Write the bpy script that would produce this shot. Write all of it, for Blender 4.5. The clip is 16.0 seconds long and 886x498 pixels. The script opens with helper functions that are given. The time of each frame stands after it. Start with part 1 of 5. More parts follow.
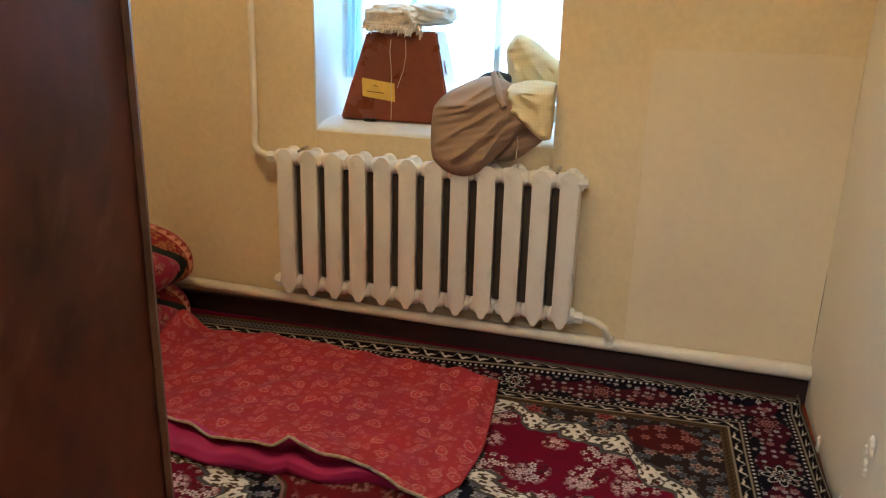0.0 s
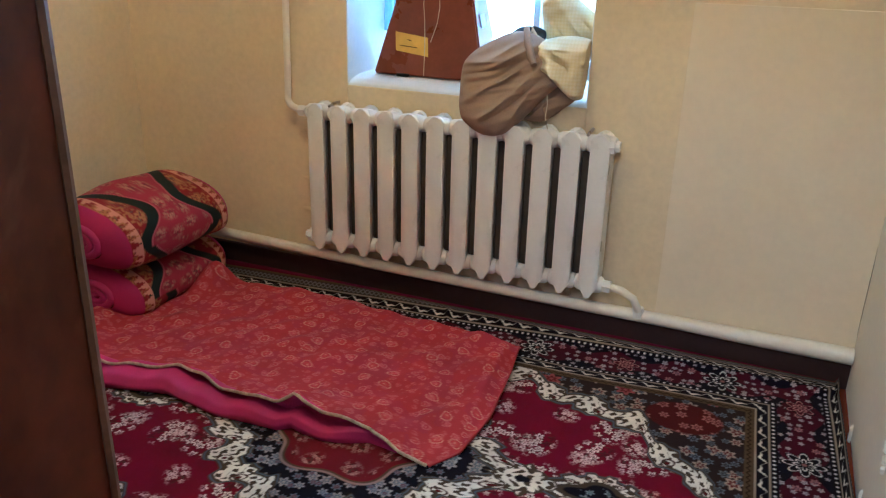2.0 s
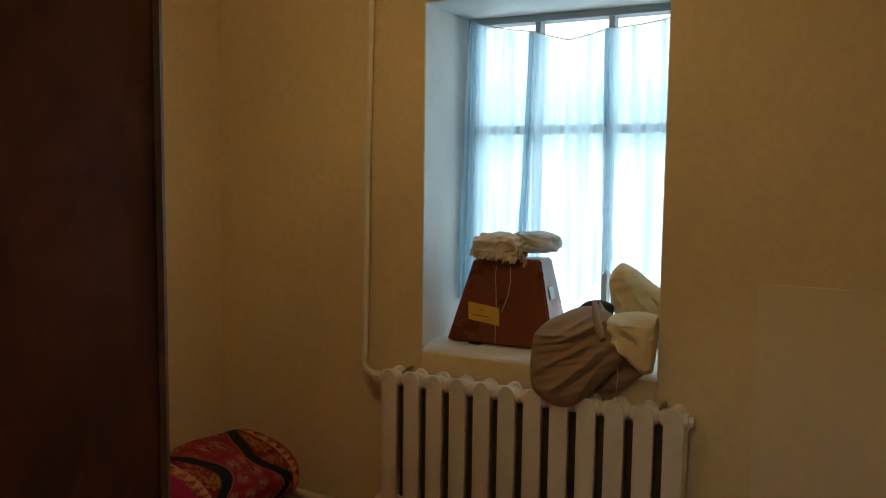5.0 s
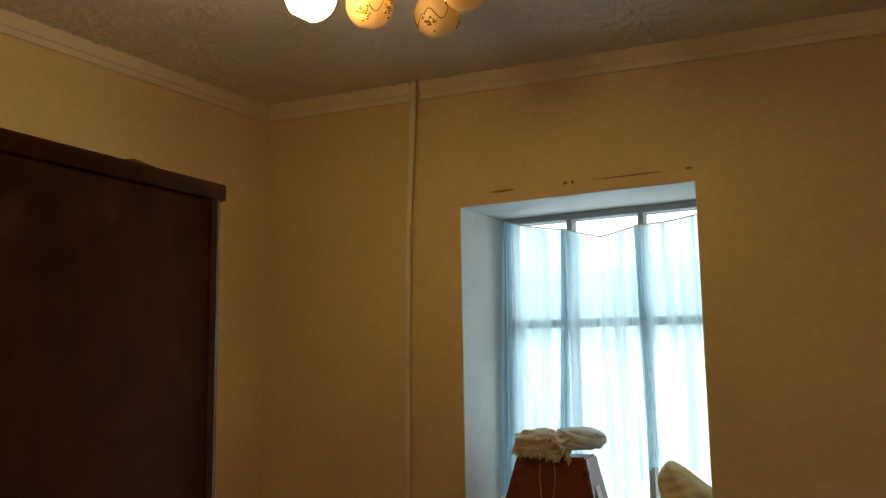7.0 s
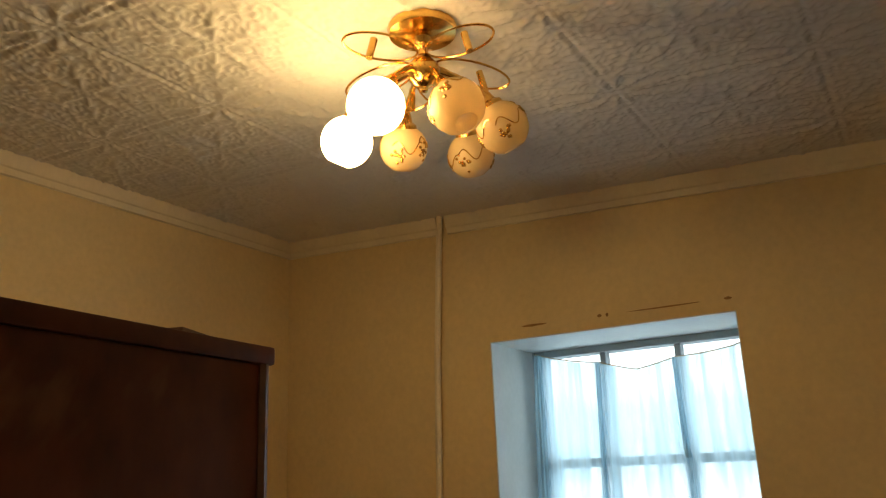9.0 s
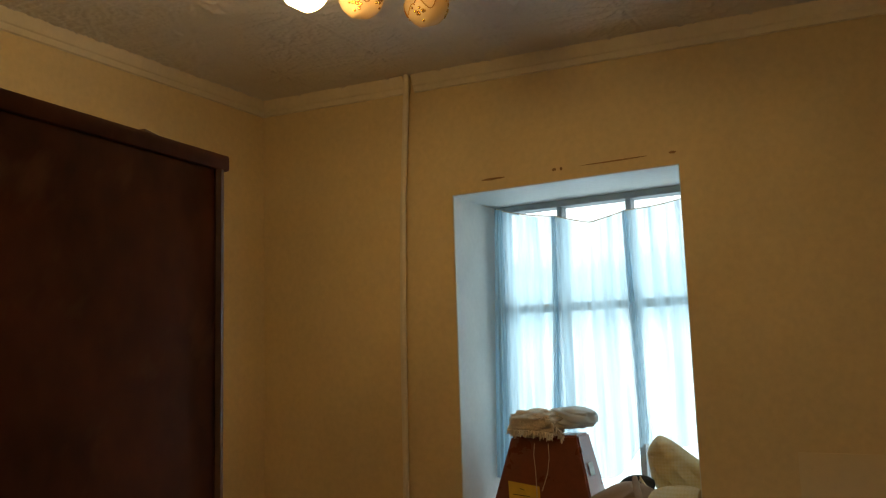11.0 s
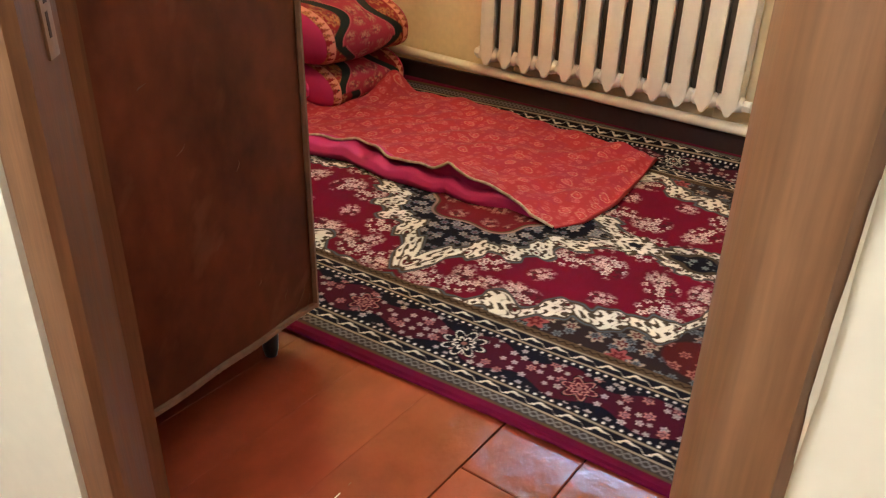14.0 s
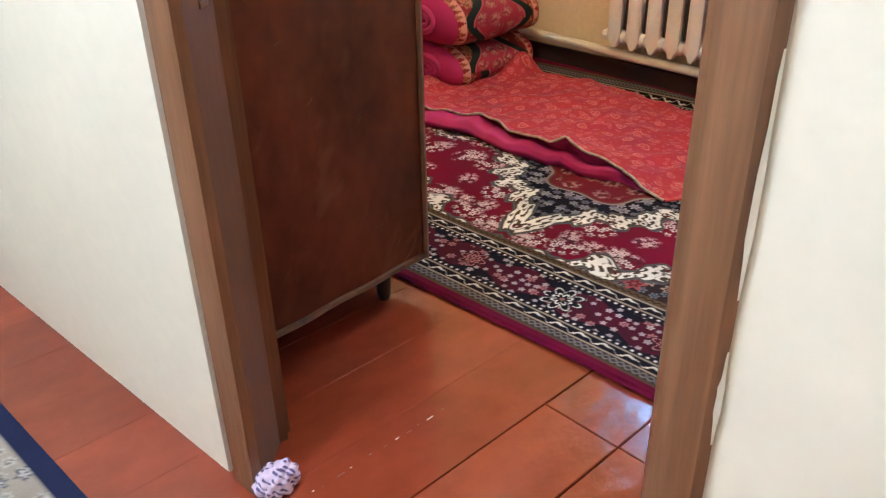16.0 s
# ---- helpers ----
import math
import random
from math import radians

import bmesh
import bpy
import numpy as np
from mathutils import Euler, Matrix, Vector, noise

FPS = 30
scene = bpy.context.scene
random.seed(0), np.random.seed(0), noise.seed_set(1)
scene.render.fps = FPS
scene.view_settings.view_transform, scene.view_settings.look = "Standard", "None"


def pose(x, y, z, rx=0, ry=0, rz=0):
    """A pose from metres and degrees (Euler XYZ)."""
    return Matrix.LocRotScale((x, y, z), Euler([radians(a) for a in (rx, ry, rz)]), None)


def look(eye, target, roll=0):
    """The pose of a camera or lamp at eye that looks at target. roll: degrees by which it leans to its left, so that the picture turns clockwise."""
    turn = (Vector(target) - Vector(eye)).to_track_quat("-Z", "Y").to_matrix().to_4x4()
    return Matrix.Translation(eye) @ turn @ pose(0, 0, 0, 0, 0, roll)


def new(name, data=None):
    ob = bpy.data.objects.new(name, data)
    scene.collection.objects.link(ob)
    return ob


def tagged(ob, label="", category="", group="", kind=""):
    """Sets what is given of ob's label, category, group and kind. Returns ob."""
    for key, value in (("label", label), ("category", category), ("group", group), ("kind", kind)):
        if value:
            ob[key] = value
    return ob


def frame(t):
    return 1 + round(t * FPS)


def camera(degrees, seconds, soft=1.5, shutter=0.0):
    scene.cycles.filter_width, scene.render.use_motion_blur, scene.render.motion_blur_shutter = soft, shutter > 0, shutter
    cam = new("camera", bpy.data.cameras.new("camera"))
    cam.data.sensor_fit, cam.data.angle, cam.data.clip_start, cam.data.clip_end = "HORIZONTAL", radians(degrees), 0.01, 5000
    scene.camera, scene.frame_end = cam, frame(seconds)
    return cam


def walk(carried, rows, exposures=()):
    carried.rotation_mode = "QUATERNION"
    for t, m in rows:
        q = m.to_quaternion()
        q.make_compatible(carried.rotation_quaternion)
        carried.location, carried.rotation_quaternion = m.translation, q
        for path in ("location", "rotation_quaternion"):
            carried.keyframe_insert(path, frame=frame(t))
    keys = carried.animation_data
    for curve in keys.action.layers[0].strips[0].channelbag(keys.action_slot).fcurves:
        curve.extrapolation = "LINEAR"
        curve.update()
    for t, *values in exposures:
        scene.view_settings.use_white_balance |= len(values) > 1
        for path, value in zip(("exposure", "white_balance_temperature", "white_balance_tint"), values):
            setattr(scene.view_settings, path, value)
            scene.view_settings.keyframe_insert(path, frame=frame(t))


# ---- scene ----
cam = camera(57.9, 16.0, soft=1.2)
PATH = [
    (0, (0.108, 0.138, 1.415), (-0.411, 1.971, 0.806), 1.5),
    (0.5, (0.2, 0.204, 1.389), (-0.232, 2.031, 0.7), 2.0),
    (1, (0.302, 0.259, 1.375), (-0.168, 2.062, 0.648), 2.3),
    (1.5, (0.316, 0.267, 1.4), (-0.302, 2.02, 0.663), 1.5),
    (2, (0.305, 0.285, 1.424), (-0.404, 2.01, 0.702), 1.4),
    (2.5, (0.272, 0.283, 1.452), (-0.489, 2.004, 0.773), 1.4),
    (3, (0.258, 0.272, 1.493), (-0.563, 2.001, 0.914), 1.3),
    (3.5, (0.27, 0.272, 1.527), (-0.597, 2.011, 1.054), 1.1),
    (3.7, (0.266, 0.257, 1.539), (-0.605, 2.006, 1.111), 1.1),
    (5.8, (0.317, 0.236, 1.617), (-0.623, 1.998, 1.502), 0.4),
    (6, (0.315, 0.226, 1.625), (-0.624, 1.989, 1.526), 0.3),
    (6.5, (0.326, 0.207, 1.674), (-0.62, 1.965, 1.804), -0.2),
    (7, (0.315, 0.207, 1.706), (-0.681, 1.924, 1.948), -0.9),
    (7.5, (0.281, 0.21, 1.747), (-0.755, 1.883, 2.104), -1.5),
    (8, (0.23, 0.221, 1.793), (-0.787, 1.871, 2.288), -2.0),
    (8.2, (0.211, 0.225, 1.804), (-0.796, 1.867, 2.342), -2.2),
    (10.3, (0.299, 0.195, 1.705), (-0.649, 1.877, 2.224), -1.8),
    (10.5, (0.332, 0.178, 1.699), (-0.634, 1.874, 2.135), -2.0),
    (11, (0.374, 0.135, 1.624), (-0.617, 1.854, 1.875), -1.8),
    (11.5, (0.419, 0.051, 1.528), (-0.586, 1.778, 1.59), -1.4),
    (12, (0.439, -0.006, 1.433), (-0.604, 1.698, 1.349), -0.9),
    (12.5, (0.484, -0.039, 1.413), (-0.578, 1.622, 1.079), -0.2),
    (13, (0.498, -0.068, 1.341), (-0.532, 1.539, 0.745), 1.2),
    (13.5, (0.574, -0.093, 1.253), (-0.44, 1.418, 0.424), 1.8),
    (14, (0.651, -0.109, 1.214), (-0.379, 1.318, 0.264), 1.4),
    (14.5, (0.714, -0.116, 1.192), (-0.381, 1.224, 0.19), 0.5),
    (15, (0.745, -0.145, 1.206), (-0.425, 1.121, 0.191), 0.0),
    (15.5, (0.763, -0.142, 1.197), (-0.441, 1.09, 0.181), -0.8),
    (16, (0.841, -0.189, 1.194), (-0.445, 1.006, 0.235), -1.2),
]
EXPOSURES = [
    (0.0, 1.7, 4900, 8), (0.5, 2.05, 4680, 8), (1.0, 2.38, 4430, 8), (1.5, 2.45, 4330, 7), (2.0, 1.87, 4070, 7), (2.5, 1.8, 4120, 8), (3.0, 1.35, 4420, 8), (3.5, 0.82, 4700, 9), (5.8, -0.42, 6650, 8),
    (6.5, -0.42, 6700, 8), (8.2, -0.22, 6450, 9), (10.5, -0.38, 6200, 8), (11.5, -0.36, 6700, 8), (12.0, 0.08, 7000, 8), (12.5, 0.75, 7700, 8),
    (13.0, 1.82, 7050, 8), (13.5, 2.32, 5800, 8), (14.5, 2.58, 4800, 8), (15.5, 2.6, 4600, 8), (16.0, 2.62, 4450, 9),
]
walk(cam, [(t, look(eye, target, roll)) for t, eye, target, roll in PATH], EXPOSURES)

# ---- light ----
world = bpy.data.worlds.new("world")
scene.world = world
world.use_nodes = True
sky = world.node_tree.nodes.new("ShaderNodeTexSky")
sky.sky_type, sky.sun_disc = "NISHITA", False
sky.sun_elevation, sky.sun_rotation = radians(38), radians(200)
world.node_tree.nodes["Background"].inputs[1].default_value = 0.12
world.node_tree.links.new(sky.outputs[0], world.node_tree.nodes["Background"].inputs[0])
DAYLIGHT, GLOBE, HALL = 3.4, 46.0, 32.0


# ---- materials ----
def srgb(r, g, b):
    return tuple((c / 255 / 12.92 if c < 10.3 else ((c / 255 + 0.055) / 1.055) ** 2.4) for c in (r, g, b)) + (1.0,)


def material(name, colour, rough=0.6, metal=0.0, vary=0.12, scale=3.0, grain=60.0, bump=0.15, deep=0.002, stretch=(1, 1, 1), spec=0.5, attribute=False, rand=0.0):
    """A paint or cloth with stains at one scale and grain at another; attribute takes the woven colours of the mesh."""
    m = bpy.data.materials.new(name)
    m.use_nodes = True
    n, link = m.node_tree.nodes, m.node_tree.links
    b = n["Principled BSDF"]
    b.inputs["Metallic"].default_value = metal
    b.inputs["Specular IOR Level"].default_value = spec
    co = n.new("ShaderNodeTexCoord")
    mp = n.new("ShaderNodeMapping")
    mp.inputs["Scale"].default_value = stretch
    link.new(co.outputs["Object"], mp.inputs["Vector"])
    big, fine = n.new("ShaderNodeTexNoise"), n.new("ShaderNodeTexNoise")
    big.inputs["Scale"].default_value, big.inputs["Detail"].default_value = scale, 5
    fine.inputs["Scale"].default_value, fine.inputs["Detail"].default_value = grain, 4
    for node in (big, fine):
        link.new(mp.outputs[0], node.inputs["Vector"])
    mix = n.new("ShaderNodeMath")
    mix.operation = "MULTIPLY_ADD"
    mix.inputs[1].default_value = 0.45
    link.new(fine.outputs["Fac"], mix.inputs[0])
    link.new(big.outputs["Fac"], mix.inputs[2])
    level = n.new("ShaderNodeMapRange")
    level.inputs["From Min"].default_value, level.inputs["From Max"].default_value = 0.45, 1.0
    level.inputs["To Min"].default_value, level.inputs["To Max"].default_value = 1 - vary, 1 + vary
    link.new(mix.outputs[0], level.inputs["Value"])
    value = level.outputs[0]
    if rand:
        info, rr, mul = n.new("ShaderNodeObjectInfo"), n.new("ShaderNodeMapRange"), n.new("ShaderNodeMath")
        rr.inputs["To Min"].default_value, rr.inputs["To Max"].default_value = 1 - rand, 1 + rand
        mul.operation = "MULTIPLY"
        link.new(info.outputs["Random"], rr.inputs["Value"])
        link.new(rr.outputs[0], mul.inputs[0])
        link.new(value, mul.inputs[1])
        value = mul.outputs[0]
    shade = n.new("ShaderNodeVectorMath")
    shade.operation = "SCALE"
    link.new(value, shade.inputs["Scale"])
    if attribute:
        a = n.new("ShaderNodeAttribute")
        a.attribute_name = "weave"
        link.new(a.outputs["Color"], shade.inputs[0])
    else:
        shade.inputs[0].default_value = colour[:3]
    link.new(shade.outputs[0], b.inputs["Base Color"])
    ro = n.new("ShaderNodeMapRange")
    ro.inputs["From Min"].default_value, ro.inputs["From Max"].default_value = 0.3, 0.7
    ro.inputs["To Min"].default_value, ro.inputs["To Max"].default_value = max(0.03, rough - 0.1), min(1, rough + 0.1)
    link.new(big.outputs["Fac"], ro.inputs["Value"])
    link.new(ro.outputs[0], b.inputs["Roughness"])
    bp = n.new("ShaderNodeBump")
    bp.inputs["Strength"].default_value, bp.inputs["Distance"].default_value = bump, deep
    link.new(mix.outputs[0], bp.inputs["Height"])
    link.new(bp.outputs[0], b.inputs["Normal"])
    return m


def glow(name, colour, strength):
    m = bpy.data.materials.new(name)
    m.use_nodes = True
    b = m.node_tree.nodes["Principled BSDF"]
    b.inputs["Base Color"].default_value = (0.8, 0.8, 0.8, 1)
    b.inputs["Emission Color"].default_value, b.inputs["Emission Strength"].default_value = colour, strength
    return m


def scuffed(m, colour, amount, scale, stretch, slant=0.0):
    """Pale scratches and rubbed places over a finish."""
    n, link = m.node_tree.nodes, m.node_tree.links
    b = n["Principled BSDF"]
    old = b.inputs["Base Color"].links[0].from_socket
    co, mp, t, big, ramp, mul, mix = (n.new(k) for k in ("ShaderNodeTexCoord", "ShaderNodeMapping", "ShaderNodeTexNoise", "ShaderNodeTexNoise", "ShaderNodeValToRGB", "ShaderNodeMath", "ShaderNodeMix"))
    mp.inputs["Scale"].default_value = stretch
    turn = n.new("ShaderNodeVectorRotate")
    turn.rotation_type = "X_AXIS"
    turn.inputs["Angle"].default_value = slant
    link.new(co.outputs["Object"], turn.inputs["Vector"])
    link.new(turn.outputs[0], mp.inputs["Vector"])
    link.new(mp.outputs[0], t.inputs["Vector"])
    link.new(co.outputs["Object"], big.inputs["Vector"])
    t.inputs["Scale"].default_value, t.inputs["Detail"].default_value = scale, 3
    big.inputs["Scale"].default_value = 4.5
    mul.operation = "MULTIPLY"
    link.new(t.outputs["Fac"], mul.inputs[0])
    link.new(big.outputs["Fac"], mul.inputs[1])
    ramp.color_ramp.elements[0].position, ramp.color_ramp.elements[1].position = 0.33, 0.46
    ramp.color_ramp.elements[1].color = (amount, amount, amount, 1)
    link.new(mul.outputs[0], ramp.inputs[0])
    mix.data_type = "RGBA"
    link.new(ramp.outputs[0], mix.inputs["Factor"])
    link.new(old, mix.inputs["A"])
    mix.inputs["B"].default_value = colour
    link.new(mix.outputs["Result"], b.inputs["Base Color"])
    return m


WALL = material("cream_wall_paint", (0.76, 0.615, 0.36, 1), 0.75, vary=0.12, scale=1.3, grain=45, bump=0.14, deep=0.003)
# side wall: window light is put into this paler base colour
WALL_RIGHT = material("window_lit_wall_paint", (0.78, 0.73, 0.62, 1), 0.6, vary=0.06, scale=1.6, grain=35, bump=0.25, deep=0.004)
HALL_WALL = material("hall_wall_paint", (0.80, 0.73, 0.57, 1), 0.7, vary=0.05, scale=1.5, grain=30, bump=0.3, deep=0.004)
REVEAL = material("white_reveal_paint", (0.78, 0.77, 0.73, 1), 0.6, vary=0.08, scale=4, grain=50, bump=0.3)
CEILING = material("foam_ceiling_tile", (0.74, 0.73, 0.71, 1), 0.6, vary=0.06, scale=2, grain=90, bump=0.1)
CORNICE = material("foam_cornice", (0.80, 0.73, 0.58, 1), 0.6, vary=0.10, scale=5, grain=50, bump=0.2)
ENAMEL = material("white_enamel", (0.80, 0.76, 0.68, 1), 0.35, vary=0.05, scale=9, grain=70, bump=0.2, deep=0.0015)
PIPE = material("cream_pipe_paint", (0.78, 0.71, 0.57, 1), 0.4, vary=0.08, scale=9, grain=60, bump=0.25)
# near-black brown that paints the shade between radiator sections
GAP_SHADE = material("section_gap_shade", (0.05, 0.034, 0.02, 1), 0.8, vary=0.3, scale=12, grain=60)
FLOOR = material("orange_floor_paint", (0.215, 0.040, 0.014, 1), 0.13, vary=0.30, scale=3.5, grain=16, bump=0.9, deep=0.009, stretch=(1, 0.6, 1), rand=0.08, spec=0.75)
GAP = material("dusty_gap", (0.05, 0.025, 0.015, 1), 0.9)
WARDROBE = scuffed(material("dark_brown_lacquer", (0.120, 0.032, 0.0125, 1), 0.45, vary=0.6, scale=5, grain=24, bump=0.12, stretch=(1, 1, 0.7), spec=0.25), (0.30, 0.14, 0.075, 1), 0.30, 5.0, (1, 4, 1.9), 0.6)
EDGING = material("worn_wood_edging", (0.16, 0.085, 0.045, 1), 0.5, vary=0.35, scale=14, grain=60, bump=0.3)
STRIKE = material("paint_smeared_strike", (0.24, 0.13, 0.06, 1), 0.5, vary=0.3, scale=30, grain=80, bump=0.3)
BLACK = material("black_leg", (0.012, 0.011, 0.01, 1), 0.4)
CASING = scuffed(material("brown_wood_grain_casing", (0.20, 0.094, 0.037, 1), 0.42, vary=0.36, scale=6, grain=38, bump=0.15, stretch=(6, 6, 0.35)), (0.36, 0.20, 0.105, 1), 0.25, 7.0, (7, 7, 0.3))
JAMB = material("brown_wood_grain_jamb", (0.165, 0.072, 0.030, 1), 0.55, vary=0.32, scale=6, grain=34, bump=0.15, stretch=(6, 6, 0.35), spec=0.3)
DOOR = material("brown_door_veneer", (0.22, 0.10, 0.05, 1), 0.38, vary=0.3, scale=5, grain=30, bump=0.12, stretch=(5, 5, 0.3))
LEVER_BRONZE = material("worn_bronze", (0.26, 0.17, 0.10, 1), 0.38, metal=1.0, vary=0.2, scale=30, grain=90)
STEEL = material("worn_nickel", (0.42, 0.37, 0.32, 1), 0.3, metal=1.0, vary=0.2, scale=30, grain=90)
BRONZE = material("dark_bronze", (0.05, 0.028, 0.018, 1), 0.35, metal=0.6, vary=0.2, scale=30)
GOLD = material("polished_brass", (0.72, 0.45, 0.12, 1), 0.2, metal=1.0, vary=0.15, scale=20, grain=80, bump=0.05)
PLASTER = material("bare_plaster", (0.85, 0.80, 0.68, 1), 0.85, vary=0.1, scale=20, grain=70, bump=0.5)
STAIN = material("bare_timber_stain", (0.36, 0.21, 0.09, 1), 0.85, vary=0.5, scale=25, grain=70)
CARPET = material("woven_wool_carpet", (1, 1, 1, 1), 0.95, vary=0.22, scale=9, grain=420, bump=0.5, deep=0.003, spec=0.1, attribute=True)
QUILT = material("printed_quilt_cotton", (1, 1, 1, 1), 0.8, vary=0.14, scale=7, grain=300, bump=0.3, deep=0.002, spec=0.25, attribute=True)
MAGENTA = material("magenta_quilt_lining", (0.42, 0.012, 0.13, 1), 0.7, vary=0.2, scale=8, grain=200, bump=0.3)
PIPING = material("cream_piping", (0.42, 0.34, 0.22, 1), 0.8, vary=0.5, scale=40, grain=200)
LEATHERETTE = material("brown_case_board", (0.20, 0.055, 0.025, 1), 0.33, vary=0.2, scale=8, grain=60, bump=0.12)
YELLOW = material("yellow_paper", (0.75, 0.48, 0.05, 1), 0.7, vary=0.12, scale=20)
INK = material("brown_ink", (0.10, 0.05, 0.02, 1), 0.8)
FLEECE = material("cream_fleece", (0.66, 0.55, 0.40, 1), 0.95, vary=0.3, scale=30, grain=160, bump=0.8, deep=0.006)
LINEN = material("pale_linen", (0.60, 0.60, 0.56, 1), 0.85, vary=0.12, scale=20, grain=200, bump=0.3)
BAGCLOTH = material("taupe_sackcloth", (0.33, 0.22, 0.135, 1), 0.85, vary=0.2, scale=9, grain=260, bump=0.35)
PLAID = material("pale_yellow_check", (1, 1, 1, 1), 0.85, vary=0.1, scale=12, grain=220, bump=0.3, attribute=True)
TWINE = material("pale_twine", (0.62, 0.52, 0.36, 1), 0.85)
FRAME = material("grey_window_paint", (0.40, 0.43, 0.44, 1), 0.5, vary=0.12, scale=12, grain=70)
RAG = material("printed_rag", (1, 1, 1, 1), 0.85, vary=0.1, scale=30, attribute=True)
SOIL = material("yard_earth", (0.20, 0.17, 0.13, 1), 0.95, vary=0.3, scale=1.5, grain=18)

SHEER = bpy.data.materials.new("sheer_white_curtain")
SHEER.use_nodes = True
_n, _l = SHEER.node_tree.nodes, SHEER.node_tree.links
_n.remove(_n["Principled BSDF"])
_tr, _tl, _df, _m1, _m2, _wv, _co, _mr = (_n.new(k) for k in ("ShaderNodeBsdfTransparent", "ShaderNodeBsdfTranslucent", "ShaderNodeBsdfDiffuse", "ShaderNodeMixShader", "ShaderNodeMixShader", "ShaderNodeTexNoise", "ShaderNodeTexCoord", "ShaderNodeMapRange"))
_tl.inputs[0].default_value = _df.inputs[0].default_value = (0.64, 0.83, 0.93, 1)
_m1.inputs[0].default_value = 0.3
_wv.inputs["Scale"].default_value = 1.0
_mr.inputs["To Min"].default_value, _mr.inputs["To Max"].default_value = 0.35, 1.0
_mr.inputs["From Min"].default_value, _mr.inputs["From Max"].default_value = 0.3, 0.7
_mp = _n.new("ShaderNodeMapping")
_mp.inputs["Scale"].default_value = (26, 26, 0.9)
_l.new(_co.outputs["Object"], _mp.inputs["Vector"])
_l.new(_mp.outputs[0], _wv.inputs["Vector"])
_l.new(_wv.outputs["Fac"], _mr.inputs["Value"])
_l.new(_mr.outputs[0], _m2.inputs[0])
_l.new(_tl.outputs[0], _m1.inputs[1])
_l.new(_df.outputs[0], _m1.inputs[2])
_l.new(_tr.outputs[0], _m2.inputs[1])
_l.new(_m1.outputs[0], _m2.inputs[2])
_l.new(_m2.outputs[0], _n["Material Output"].inputs[0])

PANE = bpy.data.materials.new("window_glass")
PANE.use_nodes = True
PANE.node_tree.nodes["Principled BSDF"].inputs["Transmission Weight"].default_value = 1.0
PANE.node_tree.nodes["Principled BSDF"].inputs["Roughness"].default_value = 0.02
PANE.node_tree.nodes["Principled BSDF"].inputs["IOR"].default_value = 1.45

DAY = bpy.data.materials.new("bright_yard_backdrop")
DAY.use_nodes = True
_n, _l = DAY.node_tree.nodes, DAY.node_tree.links
_b = _n["Principled BSDF"]
_co, _sp, _ramp, _mr, _nz, _ad = (_n.new(k) for k in ("ShaderNodeTexCoord", "ShaderNodeSeparateXYZ", "ShaderNodeValToRGB", "ShaderNodeMapRange", "ShaderNodeTexNoise", "ShaderNodeMath"))
_l.new(_co.outputs["Object"], _sp.inputs[0])
_l.new(_co.outputs["Object"], _nz.inputs["Vector"])
_nz.inputs["Scale"].default_value = 2.5
_ad.operation = "MULTIPLY_ADD"
_ad.inputs[1].default_value = 0.35
_l.new(_nz.outputs["Fac"], _ad.inputs[0])
_l.new(_sp.outputs["Z"], _ad.inputs[2])
_mr.inputs["From Min"].default_value, _mr.inputs["From Max"].default_value = 0.0, 4.0
_l.new(_ad.outputs[0], _mr.inputs["Value"])
_l.new(_mr.outputs[0], _ramp.inputs[0])
_e = _ramp.color_ramp.elements
_e[0].position, _e[0].color = 0.0, (0.50, 0.68, 0.76, 1)
_e[1].position, _e[1].color = 0.64, (0.86, 0.97, 1.0, 1)
for _p, _c in ((0.44, (0.70, 0.85, 0.92, 1)), (0.52, (0.32, 0.54, 0.64, 1)), (0.60, (0.38, 0.60, 0.70, 1))):
    _e.new(_p).color = _c
_l.new(_ramp.outputs[0], _b.inputs["Emission Color"])
_b.inputs["Emission Strength"].default_value = DAYLIGHT


# ---- building helpers ----
def join(*pieces):
    verts, faces = [], []
    for v, f in pieces:
        k = len(verts)
        verts += [tuple(p) for p in v]
        faces += [tuple(i + k for i in q) for q in f]
    return verts, faces


def moved(piece, m):
    return [tuple(m @ Vector(p)) for p in piece[0]], piece[1]


def box(x0, x1, y0, y1, z0, z1, bevel=0.0, segments=2):
    bm = bmesh.new()
    bmesh.ops.create_cube(bm, size=1, matrix=Matrix.LocRotScale(((x0 + x1) / 2, (y0 + y1) / 2, (z0 + z1) / 2), None, (x1 - x0, y1 - y0, z1 - z0)))
    if bevel:
        bmesh.ops.bevel(bm, geom=bm.edges[:], offset=bevel, segments=segments, affect="EDGES", profile=0.6)
    bm.verts.index_update()
    out = [tuple(v.co) for v in bm.verts], [tuple(v.index for v in f.verts) for f in bm.faces]
    bm.free()
    return out


def prism(plan, z0, z1):
    """An upright prism over a plan of (x, y) corners, anticlockwise."""
    n = len(plan)
    verts = [(x, y, z0) for x, y in plan] + [(x, y, z1) for x, y in plan]
    faces = [tuple(reversed(range(n))), tuple(range(n, 2 * n))] + [(i, (i + 1) % n, n + (i + 1) % n, n + i) for i in range(n)]
    return verts, faces


